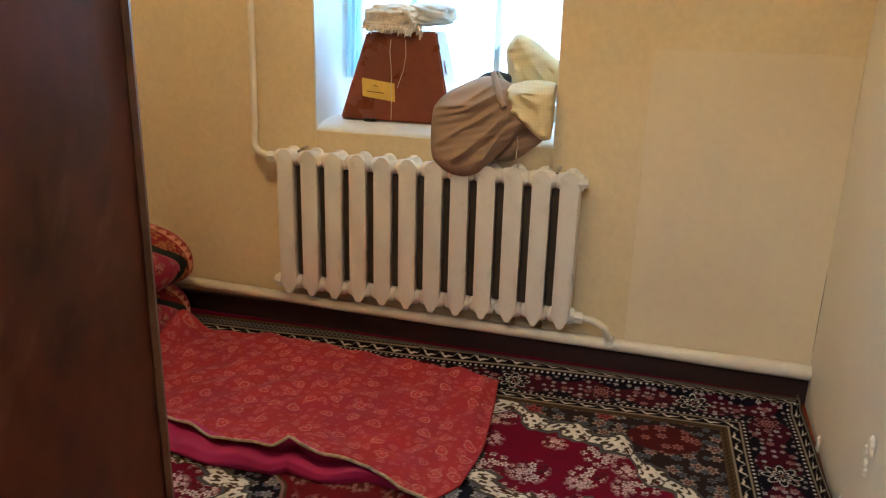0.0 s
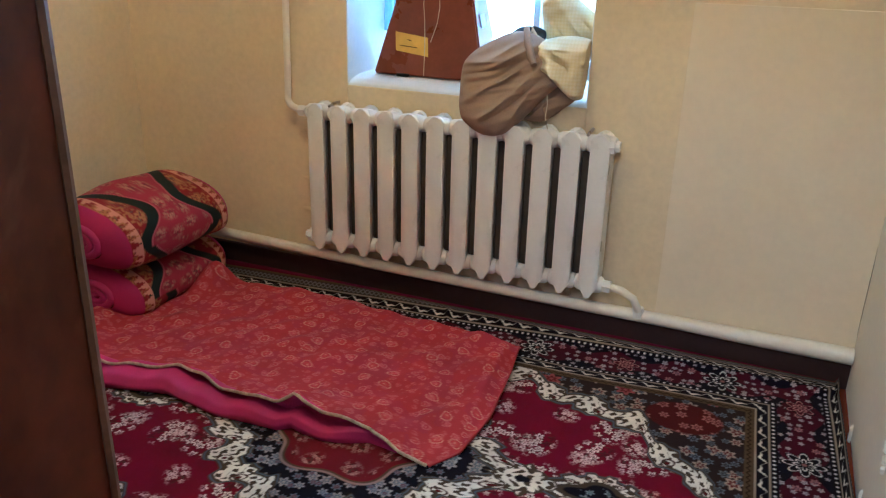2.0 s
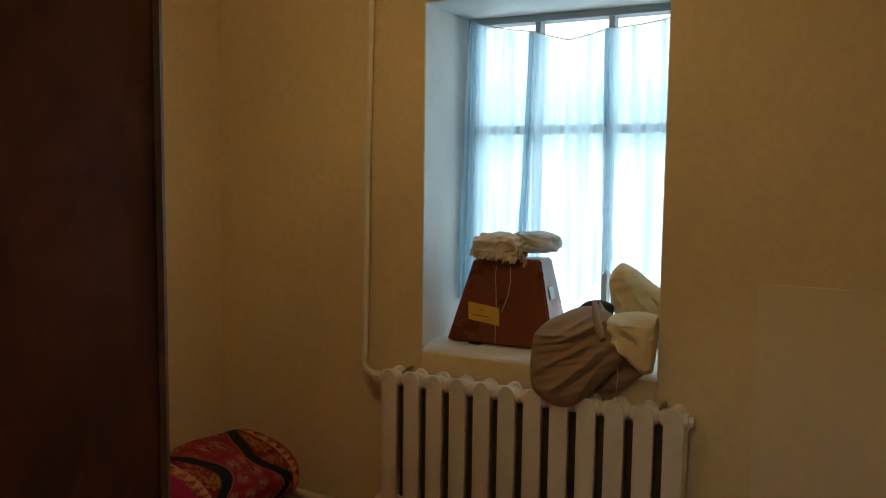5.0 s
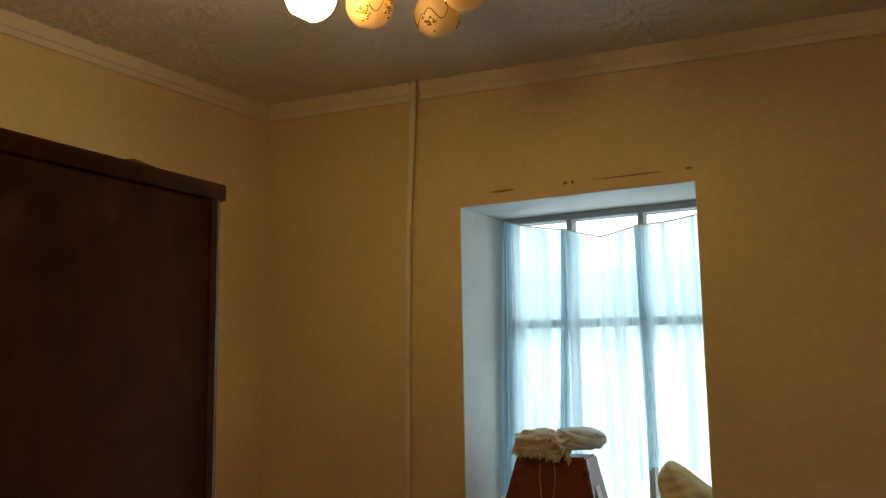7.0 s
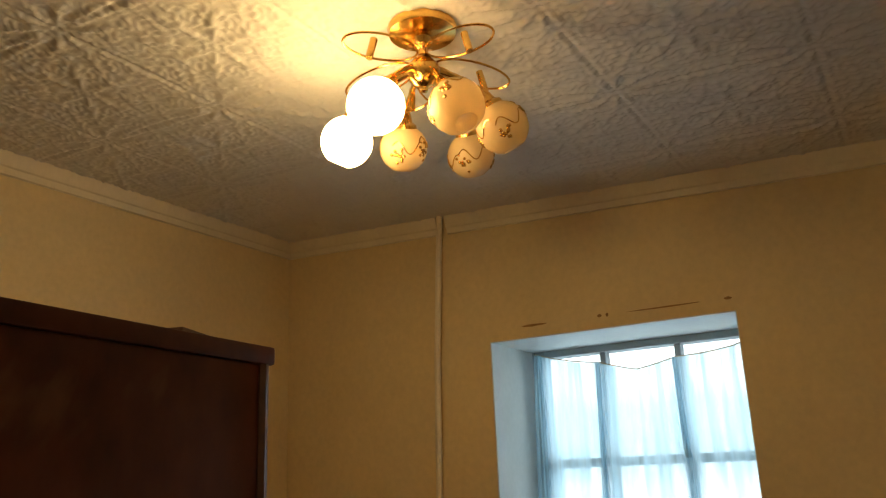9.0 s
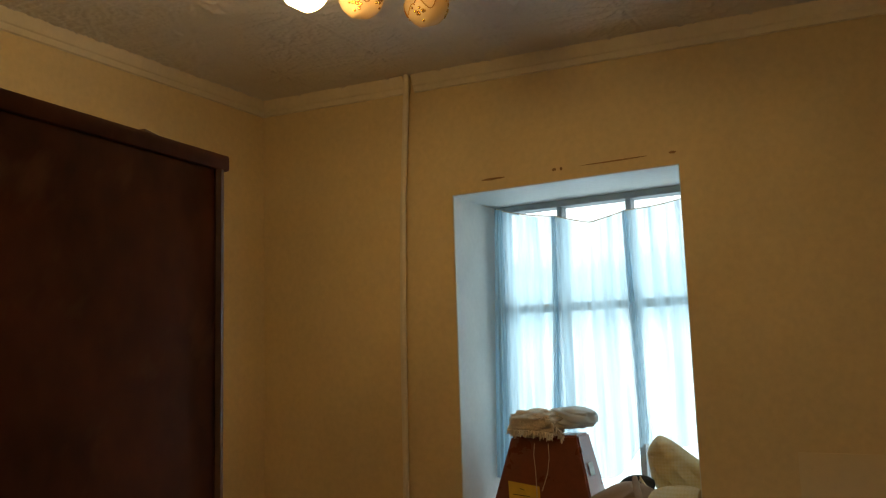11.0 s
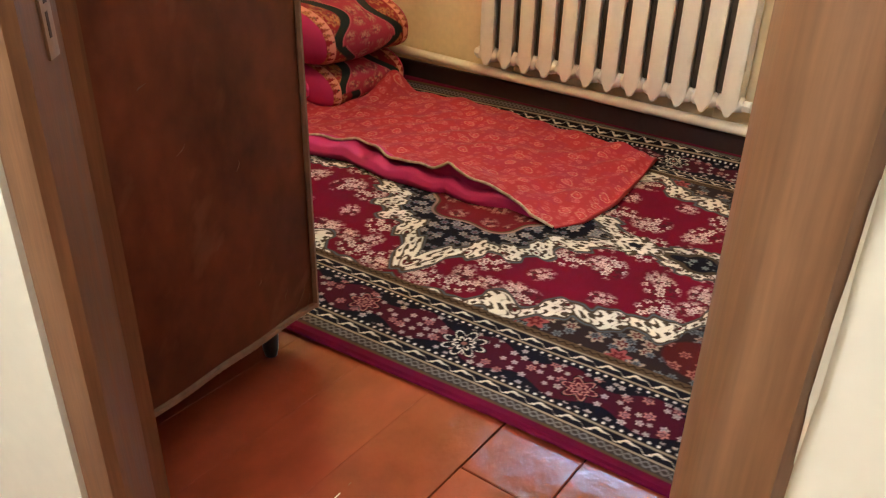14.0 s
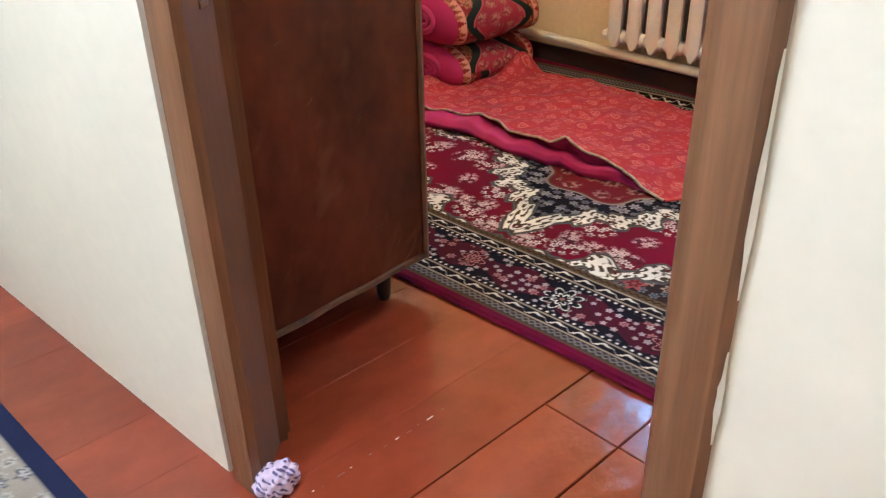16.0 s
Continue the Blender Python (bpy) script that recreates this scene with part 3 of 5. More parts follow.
# ---- wardrobe ----
def wardrobe():
    w = base("wardrobe", (-0.632, 1.126, 0.0), "tall dark brown lacquered wardrobe with scuffed side", "wardrobe")
    x0, x1, y0, y1, z0, z1 = -1.83, -0.632, 0.508, 1.108, 0.098, 1.944
    part("side_panel", box(x1 - 0.022, x1, y0, y1, z0, z1, 0.004), WARDROBE, w, "scratched dark brown side")
    part("side_panel", box(x0, x0 + 0.022, y0, y1, z0, z1, 0.004), WARDROBE, w)
    part("back_panel", box(x0 + 0.022, x1 - 0.022, y0, y0 + 0.006, z0, z1), WARDROBE, w)
    part("bottom_panel", box(x0 + 0.022, x1 - 0.022, y0 + 0.006, y1 - 0.025, z0, z0 + 0.02), WARDROBE, w)
    part("top_cornice", box(x0 - 0.01, x1 + 0.006, y0 - 0.01, y1 + 0.028, z1, z1 + 0.028, 0.005), WARDROBE, w, "overhanging dark cornice")
    mid = (x0 + x1) / 2
    for a, b, hx in ((x0 + 0.003, mid - 0.002, mid - 0.04), (mid + 0.002, x1 - 0.003, mid + 0.04)):
        d = part("door", box(a, b, y1 - 0.002, y1 + 0.018, z0 + 0.01, z1 - 0.005, 0.004), WARDROBE, w)
        part("handle", tube([(hx, y1 + 0.018, 1.0), (hx, y1 + 0.045, 1.0), (hx, y1 + 0.045, 1.12), (hx, y1 + 0.018, 1.12)], 0.006, 8), STEEL, d)
    e = part("bottom_edging", tube([(x1 + 0.003, y0 + 0.6 * t, z0 + 0.010 + 0.002 * math.sin(17 * t)) for t in np.linspace(0, 1, 14)], 0.009, 6), EDGING, w, "rubbed pale bottom edge")
    part("front_edging", tube([(x1 + 0.001, y1 + 0.004, z0 + (z1 - z0) * t) for t in np.linspace(0, 1, 20)], 0.009, 6), EDGING, w, "worn pale front edge")
    for lx, ly in ((x1 - 0.049, y1 - 0.118), (x1 - 0.049, y0 + 0.06), (x0 + 0.05, y1 - 0.12), (x0 + 0.05, y0 + 0.06)):
        part("leg", lathe([(0.015, 0.0), (0.020, 0.02), (0.024, z0)], (lx, ly, 0.0), 14), BLACK, w, "short black leg")
    for sy, sz, ln, ang in ((1.085, 0.125, 0.050, 62), (1.070, 0.165, 0.040, 66), (1.040, 0.130, 0.055, 48), (1.010, 0.185, 0.030, 70), (1.092, 0.200, 0.035, 75), (0.985, 0.122, 0.040, 20), (1.055, 0.118, 0.035, 12), (0.930, 0.260, 0.020, 55), (0.760, 0.640, 0.030, 40), (0.690, 0.780, 0.022, 25), (0.900, 0.560, 0.026, 80), (0.820, 0.400, 0.020, 35)):
        q = radians(ang)
        line = [(x1 + 0.0002, sy + ln * (t - 0.5) * math.cos(q) + 0.003 * math.sin(5 * t + sy * 40), sz + ln * (t - 0.5) * math.sin(q)) for t in np.linspace(0, 1, 7)]
        part("scratch", tube(line, [0.0003, 0.0007, 0.0011, 0.0008 + 0.0006 * rng.random(), 0.0010, 0.0006, 0.0002], 6), EDGING, w, "pale scratch in the lacquer")
    w.rotation_euler = (0, 0, radians(4.6))


wardrobe()


# ---- doorway: casings, jambs, door ----
def doorway():
    d = base("door_frame", (0.08, 0.40, 0.0), "brown wood-grain door frame with chipped plaster edges", "door frame", "structure")
    part("casing", prism([(-0.362, 0.349), (-0.358, 0.331), (-0.350, 0.322), (-0.292, 0.324), (-0.283, 0.329), (-0.282, 0.349)], 0.0, 2.42), CASING, d)
    part("jamb", prism([(-0.375, 0.351), (-0.287, 0.351), (-0.392, 0.466), (-0.392, 0.485), (-0.430, 0.485), (-0.430, 0.470), (-0.375, 0.469)], 0.0, 2.36), JAMB, d)
    part("casing", prism([(0.517, 0.432), (0.521, 0.400), (0.538, 0.362), (0.553, 0.345), (0.570, 0.336), (0.587, 0.334), (0.601, 0.337), (0.608, 0.347)], 0.0, 2.42), CASING, d)
    part("jamb", prism([(0.517, 0.433), (0.599, 0.351), (0.599, 0.505), (0.533, 0.505), (0.533, 0.47), (0.517, 0.47)], 0.0, 2.36), JAMB, d)
    part("head", prism([(-0.375, 0.340), (0.54, 0.355), (0.53, 0.47), (-0.375, 0.465)], 2.30, 2.36), JAMB, d)
    part("head_casing", prism([(-0.362, 0.318), (0.608, 0.326), (0.608, 0.346), (-0.362, 0.334)], 2.36, 2.43), CASING, d)
    face = pose(-0.3435, 0.4135, 0.990, 0, 0, 42.4)
    s = part("strike_plate", moved(box(-0.003, 0.003, -0.018, 0.018, -0.056, 0.056, 0.001), face), STRIKE, d, "paint-smeared metal strike plate")
    part("latch_hole", moved(box(-0.0035, 0.0036, -0.006, 0.006, 0.012, 0.030), face), GAP, s, smooth=0)
    part("bolt_hole", moved(box(-0.0035, 0.0036, -0.007, 0.001, -0.030, 0.002), face), GAP, s, smooth=0)
    rg = np.random.default_rng(7)
    for z, ln, wd in ((0.52, 0.16, 0.006), (0.75, 0.10, 0.005), (0.95, 0.20, 0.006), (1.18, 0.12, 0.005), (0.28, 0.10, 0.005), (1.42, 0.2, 0.005)):
        pts = [(0.6065 + 0.32 * wd * math.sin(math.pi * t) * (0.4 + 0.9 * rg.random()), z + ln * (t - 0.5)) for t in np.linspace(0, 1, 12)]
        verts = [(0.6078 - 1.2 * (x - 0.6065), 0.3440 - 1.0 * (x - 0.6065), q) for x, q in pts] + [(x + 0.0020, 0.3462, q) for x, q in pts]
        part("plaster_chip", (verts, [(i, 12 + i, 13 + i, i + 1) for i in range(11)]), PLASTER, d, "white bare plaster chip", smooth=0)
    for z, ln in ((0.45, 0.07), (1.03, 0.10), (1.16, 0.03)):
        pts = [(0.004 * math.sin(math.pi * t) * (0.5 + rg.random()), z + ln * (t - 0.5)) for t in np.linspace(0, 1, 10)]
        part("paint_chip", ([(-0.3905, 0.4645, q) for w, q in pts] + [(-0.3905 + 0.9 * w, 0.4645 - w, q) for w, q in pts], [(i, i + 1, 11 + i, 10 + i) for i in range(9)]), PLASTER, d, "pale chip on the jamb edge", smooth=0)


doorway()


def door():
    """A leaf opened into the room, close to the side wall."""
    d = base("door", (0.56, 0.52, 0.01), "brown veneered door standing open into the room", "door")
    m = pose(0.560, 0.515, 0.012, 0, 0, 88)
    part("leaf", moved(box(0, 0.75, -0.04, 0.0, 0, 2.26, 0.003), m), DOOR, d)
    for z in (0.25, 1.75):
        part("hinge", moved(tube([(-0.004, 0.002, z), (-0.004, 0.002, z + 0.1)], 0.007, 10), m), STEEL, d)
    pl = part("handle_plate", moved(box(0.690, 0.728, 0.0, 0.009, 0.955, 1.112, 0.004), m), BRONZE, d, "dark bronze handle plate")
    part("rose", moved(tube([(0.708, 0.009, 1.074), (0.708, 0.018, 1.074)], 0.015, 14), m), BRONZE, pl)
    part("lever", moved(tube([(0.708, 0.012, 1.074), (0.708, 0.036, 1.074), (0.708, 0.052, 1.074)], [0.012, 0.0085, 0.009], 14), m), LEVER_BRONZE, pl, "worn bronze lever neck")
    grip = [(0.724, 0.060, 1.075), (0.720, 0.060, 1.075), (0.708, 0.060, 1.075), (0.704, 0.060, 1.075), (0.700, 0.060, 1.075), (0.696, 0.060, 1.075), (0.684, 0.060, 1.075), (0.680, 0.060, 1.075)]
    part("grip", moved(tube(grip, [0.009, 0.0135, 0.0145, 0.012, 0.0145, 0.012, 0.0145, 0.011], 16), m), LEVER_BRONZE, pl, "worn bronze lever grip with ribs")
    part("key_barrel", moved(tube([(0.708, 0.009, 1.005), (0.708, 0.024, 1.005)], 0.009, 12), m), STEEL, pl)
    part("escutcheon", moved(box(0.698, 0.726, 0.009, 0.013, 1.097, 1.124, 0.002), m), STEEL, pl)


door()

solo("corner_crack", tube([(RIGHT - 0.0015, FAR - 0.0015, 0.20), (RIGHT - 0.002, FAR - 0.001, 0.30), (RIGHT - 0.001, FAR - 0.002, 0.42), (RIGHT - 0.0015, FAR - 0.0015, 0.52)], [0.0003, 0.0011, 0.0009, 0.0003], 6), GAP, "thin dark crack in the wall corner", "crack", "structure")

# chipped patches low on the side wall
rng = np.random.default_rng(11)
for y, z, a, b in ((2.165, 0.345, 0.026, 0.026), (2.20, 0.315, 0.012, 0.016), (2.185, 0.285, 0.010, 0.012), (2.175, 0.262, 0.010, 0.010), (2.35, 0.04, 0.01, 0.05), (2.72, 0.03, 0.012, 0.03)):
    n = 14
    ring = [(RIGHT - 0.003, y + a * math.cos(t) * (0.6 + 0.5 * rng.random()), z + 1.3 * b * math.sin(t) * (0.6 + 0.5 * rng.random())) for t in np.linspace(0, 2 * math.pi, n, endpoint=False)]
    inner = [(RIGHT - 0.011, y + (q[1] - y) * 0.7, z + (q[2] - z) * 0.7) for q in ring]
    solo("flaking_paint", (ring + inner, [tuple(reversed(range(n, 2 * n)))] + [(i, (i + 1) % n, n + (i + 1) % n, n + i)[::-1] for i in range(n)]), PLASTER, "lifted flake of white paint low on the wall", "paint flake", "structure", smooth=0)


# ---- chandelier ----
def chandelier():
    cx, cy, cz = -0.672, 1.672, ceiling_at(-0.672) - 0.004
    c = base("chandelier", (cx, cy, cz), "polished brass chandelier with six glass globes, two lit", "chandelier")
    part("canopy", lathe([(0.0, 0.0), (0.082, 0.0), (0.084, -0.008), (0.08, -0.020), (0.05, -0.027), (0.018, -0.030), (0.0, -0.031)], (cx, cy, cz)), GOLD, c)
    part("stem", lathe([(0.02, -0.03), (0.014, -0.045), (0.022, -0.052), (0.012, -0.06), (0.012, -0.075)], (cx, cy, cz), 16), GOLD, c)
    hx, hy, hz = cx - 0.008, cy + 0.012, cz - 0.112
    part("hub", lathe([(0.0, 0.04), (0.02, 0.036), (0.036, 0.018), (0.041, 0.0), (0.036, -0.02), (0.02, -0.034), (0.009, -0.040), (0.009, -0.05), (0.0, -0.054)], (hx, hy, hz)), GOLD, c)
    lit = glow("lit_opal_glass", (1.0, 0.64, 0.245, 1), GLOBE)
    opal = material("cream_opal_glass", (0.80, 0.62, 0.36, 1), 0.16, vary=0.1, scale=18, grain=60, bump=0.05)
    nd, lk = opal.node_tree.nodes, opal.node_tree.links
    through_glass, blend = nd.new("ShaderNodeBsdfTranslucent"), nd.new("ShaderNodeMixShader")
    through_glass.inputs[0].default_value, blend.inputs[0].default_value = (0.95, 0.80, 0.52, 1), 0.5
    lk.new(nd["Principled BSDF"].outputs[0], blend.inputs[1])
    lk.new(through_glass.outputs[0], blend.inputs[2])
    lk.new(blend.outputs[0], nd["Material Output"].inputs[0])
    R = 0.0645
    globes = [(-0.925, 1.69, 2.602, True), (-0.725, 1.535, 2.582, True), (-0.895, 1.90, 2.648, False), (-0.580, 1.64, 2.582, False), (-0.770, 2.05, 2.648, False), (-0.572, 1.85, 2.606, False)]
    for gx_, gy_, gz_, on in [(a + 0.006, b + 0.006, h - 0.021, o) for a, b, h, o in globes]:
        out = Vector((gx_ - hx, gy_ - hy, 0)).normalized()
        axis = (Vector((0, 0, -1)) * 0.85 + out * 0.5).normalized()
        q = Vector((0, 0, -1)).rotation_difference(axis).to_matrix().to_4x4()
        m = Matrix.Translation((gx_, gy_, gz_)) @ q
        prof = [(R * math.sin(a), R * math.cos(a)) for a in np.linspace(0.42, 2.72, 20)] + [(R * math.sin(2.72) - 0.004, R * math.cos(2.72) + 0.004)]
        g = part("globe", moved(lathe(prof, (0, 0, 0), 32), m), lit if on else opal, c, "lit white glass globe" if on else "cream glass globe with gilt grapes", smooth=60)
        part("gallery", moved(lathe([(0.033, R * 0.88), (0.031, R * 1.02), (0.020, R * 1.12), (0.014, R * 1.45), (0.010, R * 1.6)], (0, 0, 0), 18), m), GOLD, c)
        if not on:
            rg = np.random.default_rng(int(1000 * gy_))
            grapes = []
            for cl in range(4):
                th, ph = cl * 1.6 + rg.random() * 0.4, 1.35 + 0.6 * rg.random()
                for _ in range(15):
                    a, b = th + rg.normal() * 0.16, ph + rg.normal() * 0.14
                    p = Vector((math.sin(b) * math.cos(a), math.sin(b) * math.sin(a), math.cos(b)))
                    grapes.append(moved(lathe([(0.0005, 0.003), (0.004, 0.0015), (0.0045, -0.001), (0.0005, -0.002)], (0, 0, 0), 7), Matrix.Translation(p * R) @ Vector((0, 0, 1)).rotation_difference(p).to_matrix().to_4x4()))
                a0 = th + 0.25
                grapes.append(tube([Vector((math.sin(ph - 0.35 + 0.25 * math.sin(6 * t)) * math.cos(a0 + t), math.sin(ph - 0.35 + 0.25 * math.sin(6 * t)) * math.sin(a0 + t), math.cos(ph - 0.35 + 0.25 * math.sin(6 * t)))) * (R + 0.0005) for t in np.linspace(-0.5, 0.9, 16)], 0.0016, 5))
            part("gilt_grape_cluster", moved(join(*grapes), m), GOLD, g, "raised gilt grape decoration", smooth=60)
        top = m @ Vector((0, 0, R * 1.6))
        h0 = Vector((hx, hy, hz + 0.01))
        mid = (h0 + top) / 2 + Vector((0, 0, 0.022))
        arm = [h0.lerp(mid, t).lerp(mid.lerp(top, t), t) for t in np.linspace(0, 1, 9)]
        part("arm", tube(arm, [0.010, 0.0095, 0.009, 0.0085, 0.008, 0.0075, 0.007, 0.007, 0.007], 10), GOLD, c)
        side = Vector((-out.y, out.x, 0))
        a0 = h0 + out * 0.03 + Vector((0, 0, 0.02))
        loop = [a0 + out * (0.10 * (1 - math.cos(t))) + side * (0.055 * math.sin(t)) + Vector((0, 0, -0.010 * (1 - math.cos(t)))) for t in np.linspace(0, 2 * math.pi, 30, endpoint=False)]
        part("wire_loop", tube(loop, 0.0028, 6, closed=True), GOLD, c, "thin brass wire loop")
        part("peg", tube([a0 + out * 0.12 + Vector((0, 0, 0.002)), a0 + out * 0.135 + Vector((0, 0, -0.05))], 0.0085, 10), GOLD, c)


chandelier()

# hall lamp on the hall ceiling, behind the walk
lamp = base("hall_lamp", (-0.2, -0.55, 2.75), "white flush ceiling lamp lighting the hall", "ceiling lamp")
part("lamp_base", lathe([(0.0, 0.0), (0.19, 0.0), (0.19, -0.02), (0.0, -0.02)], (-0.2, -0.55, 2.75), 28), ENAMEL, lamp)
part("diffuser", lathe([(0.18, -0.021), (0.175, -0.05), (0.13, -0.08), (0.06, -0.095), (0.002, -0.098)], (-0.2, -0.55, 2.75), 28), glow("hall_lamp_glass", (1.0, 0.93, 0.82, 1), HALL), lamp, "glowing white glass")


# ---- carpet ----
def mixed(base_col, col, mask):
    return base_col + (np.array(col) - base_col) * np.clip(mask, 0, 1)[..., None]


def cells(u, v, size, seed, jitter=0.3):
    """The nearest jittered cell centre: offsets from it, and a random number for the cell."""
    a, b = np.floor(u / size), np.floor(v / size)
    best = None
    for da in (-1, 0, 1):
        for db in (-1, 0, 1):
            ia, ib = a + da, b + db
            r1 = np.modf(np.abs(np.sin(ia * 127.1 + ib * 311.7 + seed) * 43758.5453))[0]
            r2 = np.modf(np.abs(np.sin(ia * 269.5 + ib * 183.3 + seed * 1.7) * 24634.6345))[0]
            r3 = np.modf(np.abs(np.sin(ia * 419.2 + ib * 371.9 + seed * 2.3) * 13758.323))[0]
            x, y = u - (ia + 0.5 + jitter * (2 * r1 - 1)) * size, v - (ib + 0.5 + jitter * (2 * r2 - 1)) * size
            d = np.hypot(x, y)
            if best is None:
                best = [d, x, y, r3]
            else:
                k = d < best[0]
                best = [np.where(k, n, o) for n, o in zip((d, x, y, r3), best)]
    return best


def soft(x, w):
    return np.clip(0.5 - x / w, 0, 1)


CRIMSON, MAG, NAVY, CREAM, OLIVE, MAROON, ROSE, BLUE = (0.19, 0.006, 0.036), (0.145, 0.004, 0.042), (0.012, 0.010, 0.022), (0.80, 0.76, 0.66), (0.13, 0.088, 0.05), (0.13, 0.010, 0.018), (0.42, 0.16, 0.17), (0.13, 0.155, 0.19)


def flowers(col, u, v, size, seed, petal, heart, scale=0.36, petals=6, where=1.0, keep=1.0):
    d, x, y, r = cells(u, v, size, seed)
    th = np.arctan2(y, x)
    rad = size * scale * (0.75 + 0.5 * r) * (0.78 + 0.22 * np.cos(petals * th + 6 * r))
    on = where * (r < keep)
    col = mixed(col, petal, soft(d - rad, 0.005) * on)
    col = mixed(col, heart, soft(d - rad * 0.58, 0.005) * on)
    return mixed(col, petal, soft(d - rad * 0.24, 0.005) * on)


def sprays(col, u, v, size, seed, colour, where, keep=0.8):
    """Branching sprigs: clusters of small blossoms round a stalk."""
    d, x, y, r = cells(u, v, size, seed, 0.22)
    t = 6.283 * r
    x, y = x * np.cos(t) - y * np.sin(t), x * np.sin(t) + y * np.cos(t)
    env = soft(np.hypot(x / 1.3, y) - size * 0.31, 0.02) * (r < keep)
    dd, xx, yy, rr = cells(x + 10, y + 10, size * 0.19, seed + 5, 0.35)
    th = np.arctan2(yy, xx)
    bud = size * 0.072 * (0.7 + 0.3 * np.cos(5 * th))
    ring = soft(np.abs(dd - bud) - 0.0030, 0.0035) * (rr < 0.75)
    stalk = soft(np.abs(y - 0.18 * size * np.sin(x * 11 / size)) - 0.0022, 0.004) + soft(np.abs(np.abs(y) - 0.9 * np.abs(x)) - 0.0018, 0.004) * 0.7
    col = mixed(col, (0.05, 0.03, 0.03), env * where * soft(dd - bud * 1.5, 0.006) * 0.5)
    return mixed(mixed(col, (0.10, 0.08, 0.06), np.clip(stalk, 0, 1) * env * where * 0.8), colour, ring * env * where)


def scrolls(col, s, d, where, half, step, cream=CREAM):
    """Lacy acanthus band along a line: s runs along it, d across."""
    ph = 2 * math.pi * s / step
    reach = half * (1.0 + 0.45 * np.sin(ph + 0.8 * np.sin(2 * ph)))
    col = mixed(col, (0.10, 0.075, 0.05), soft(np.abs(d) - reach - 0.016, 0.006) * where)
    col = mixed(col, BLUE, soft(np.abs(np.abs(d) - reach - 0.010) - 0.0022, 0.003) * where)
    a, b = 2 * math.pi * s / 0.038, 2 * math.pi * d / 0.042
    lace = np.sin(a + 1.6 * np.sin(b)) * np.cos(b + 1.5 * np.sin(0.5 * a)) + 0.55 * np.cos(0.5 * a - b)
    body = soft(np.abs(d) - reach, 0.004)
    col = mixed(col, cream, body * soft(-0.22 - lace, 0.25) * where)
    curl = np.abs(np.hypot(np.mod(s, step) - step / 2, d - 0.3 * half) - half * 0.55)
    col = mixed(col, (0.10, 0.05, 0.04), soft(curl - 0.0026, 0.003) * body * where)
    return mixed(col, MAROON, soft(np.hypot(np.mod(s, step) - step / 2, d - 0.3 * half) - half * 0.22, 0.003) * where)


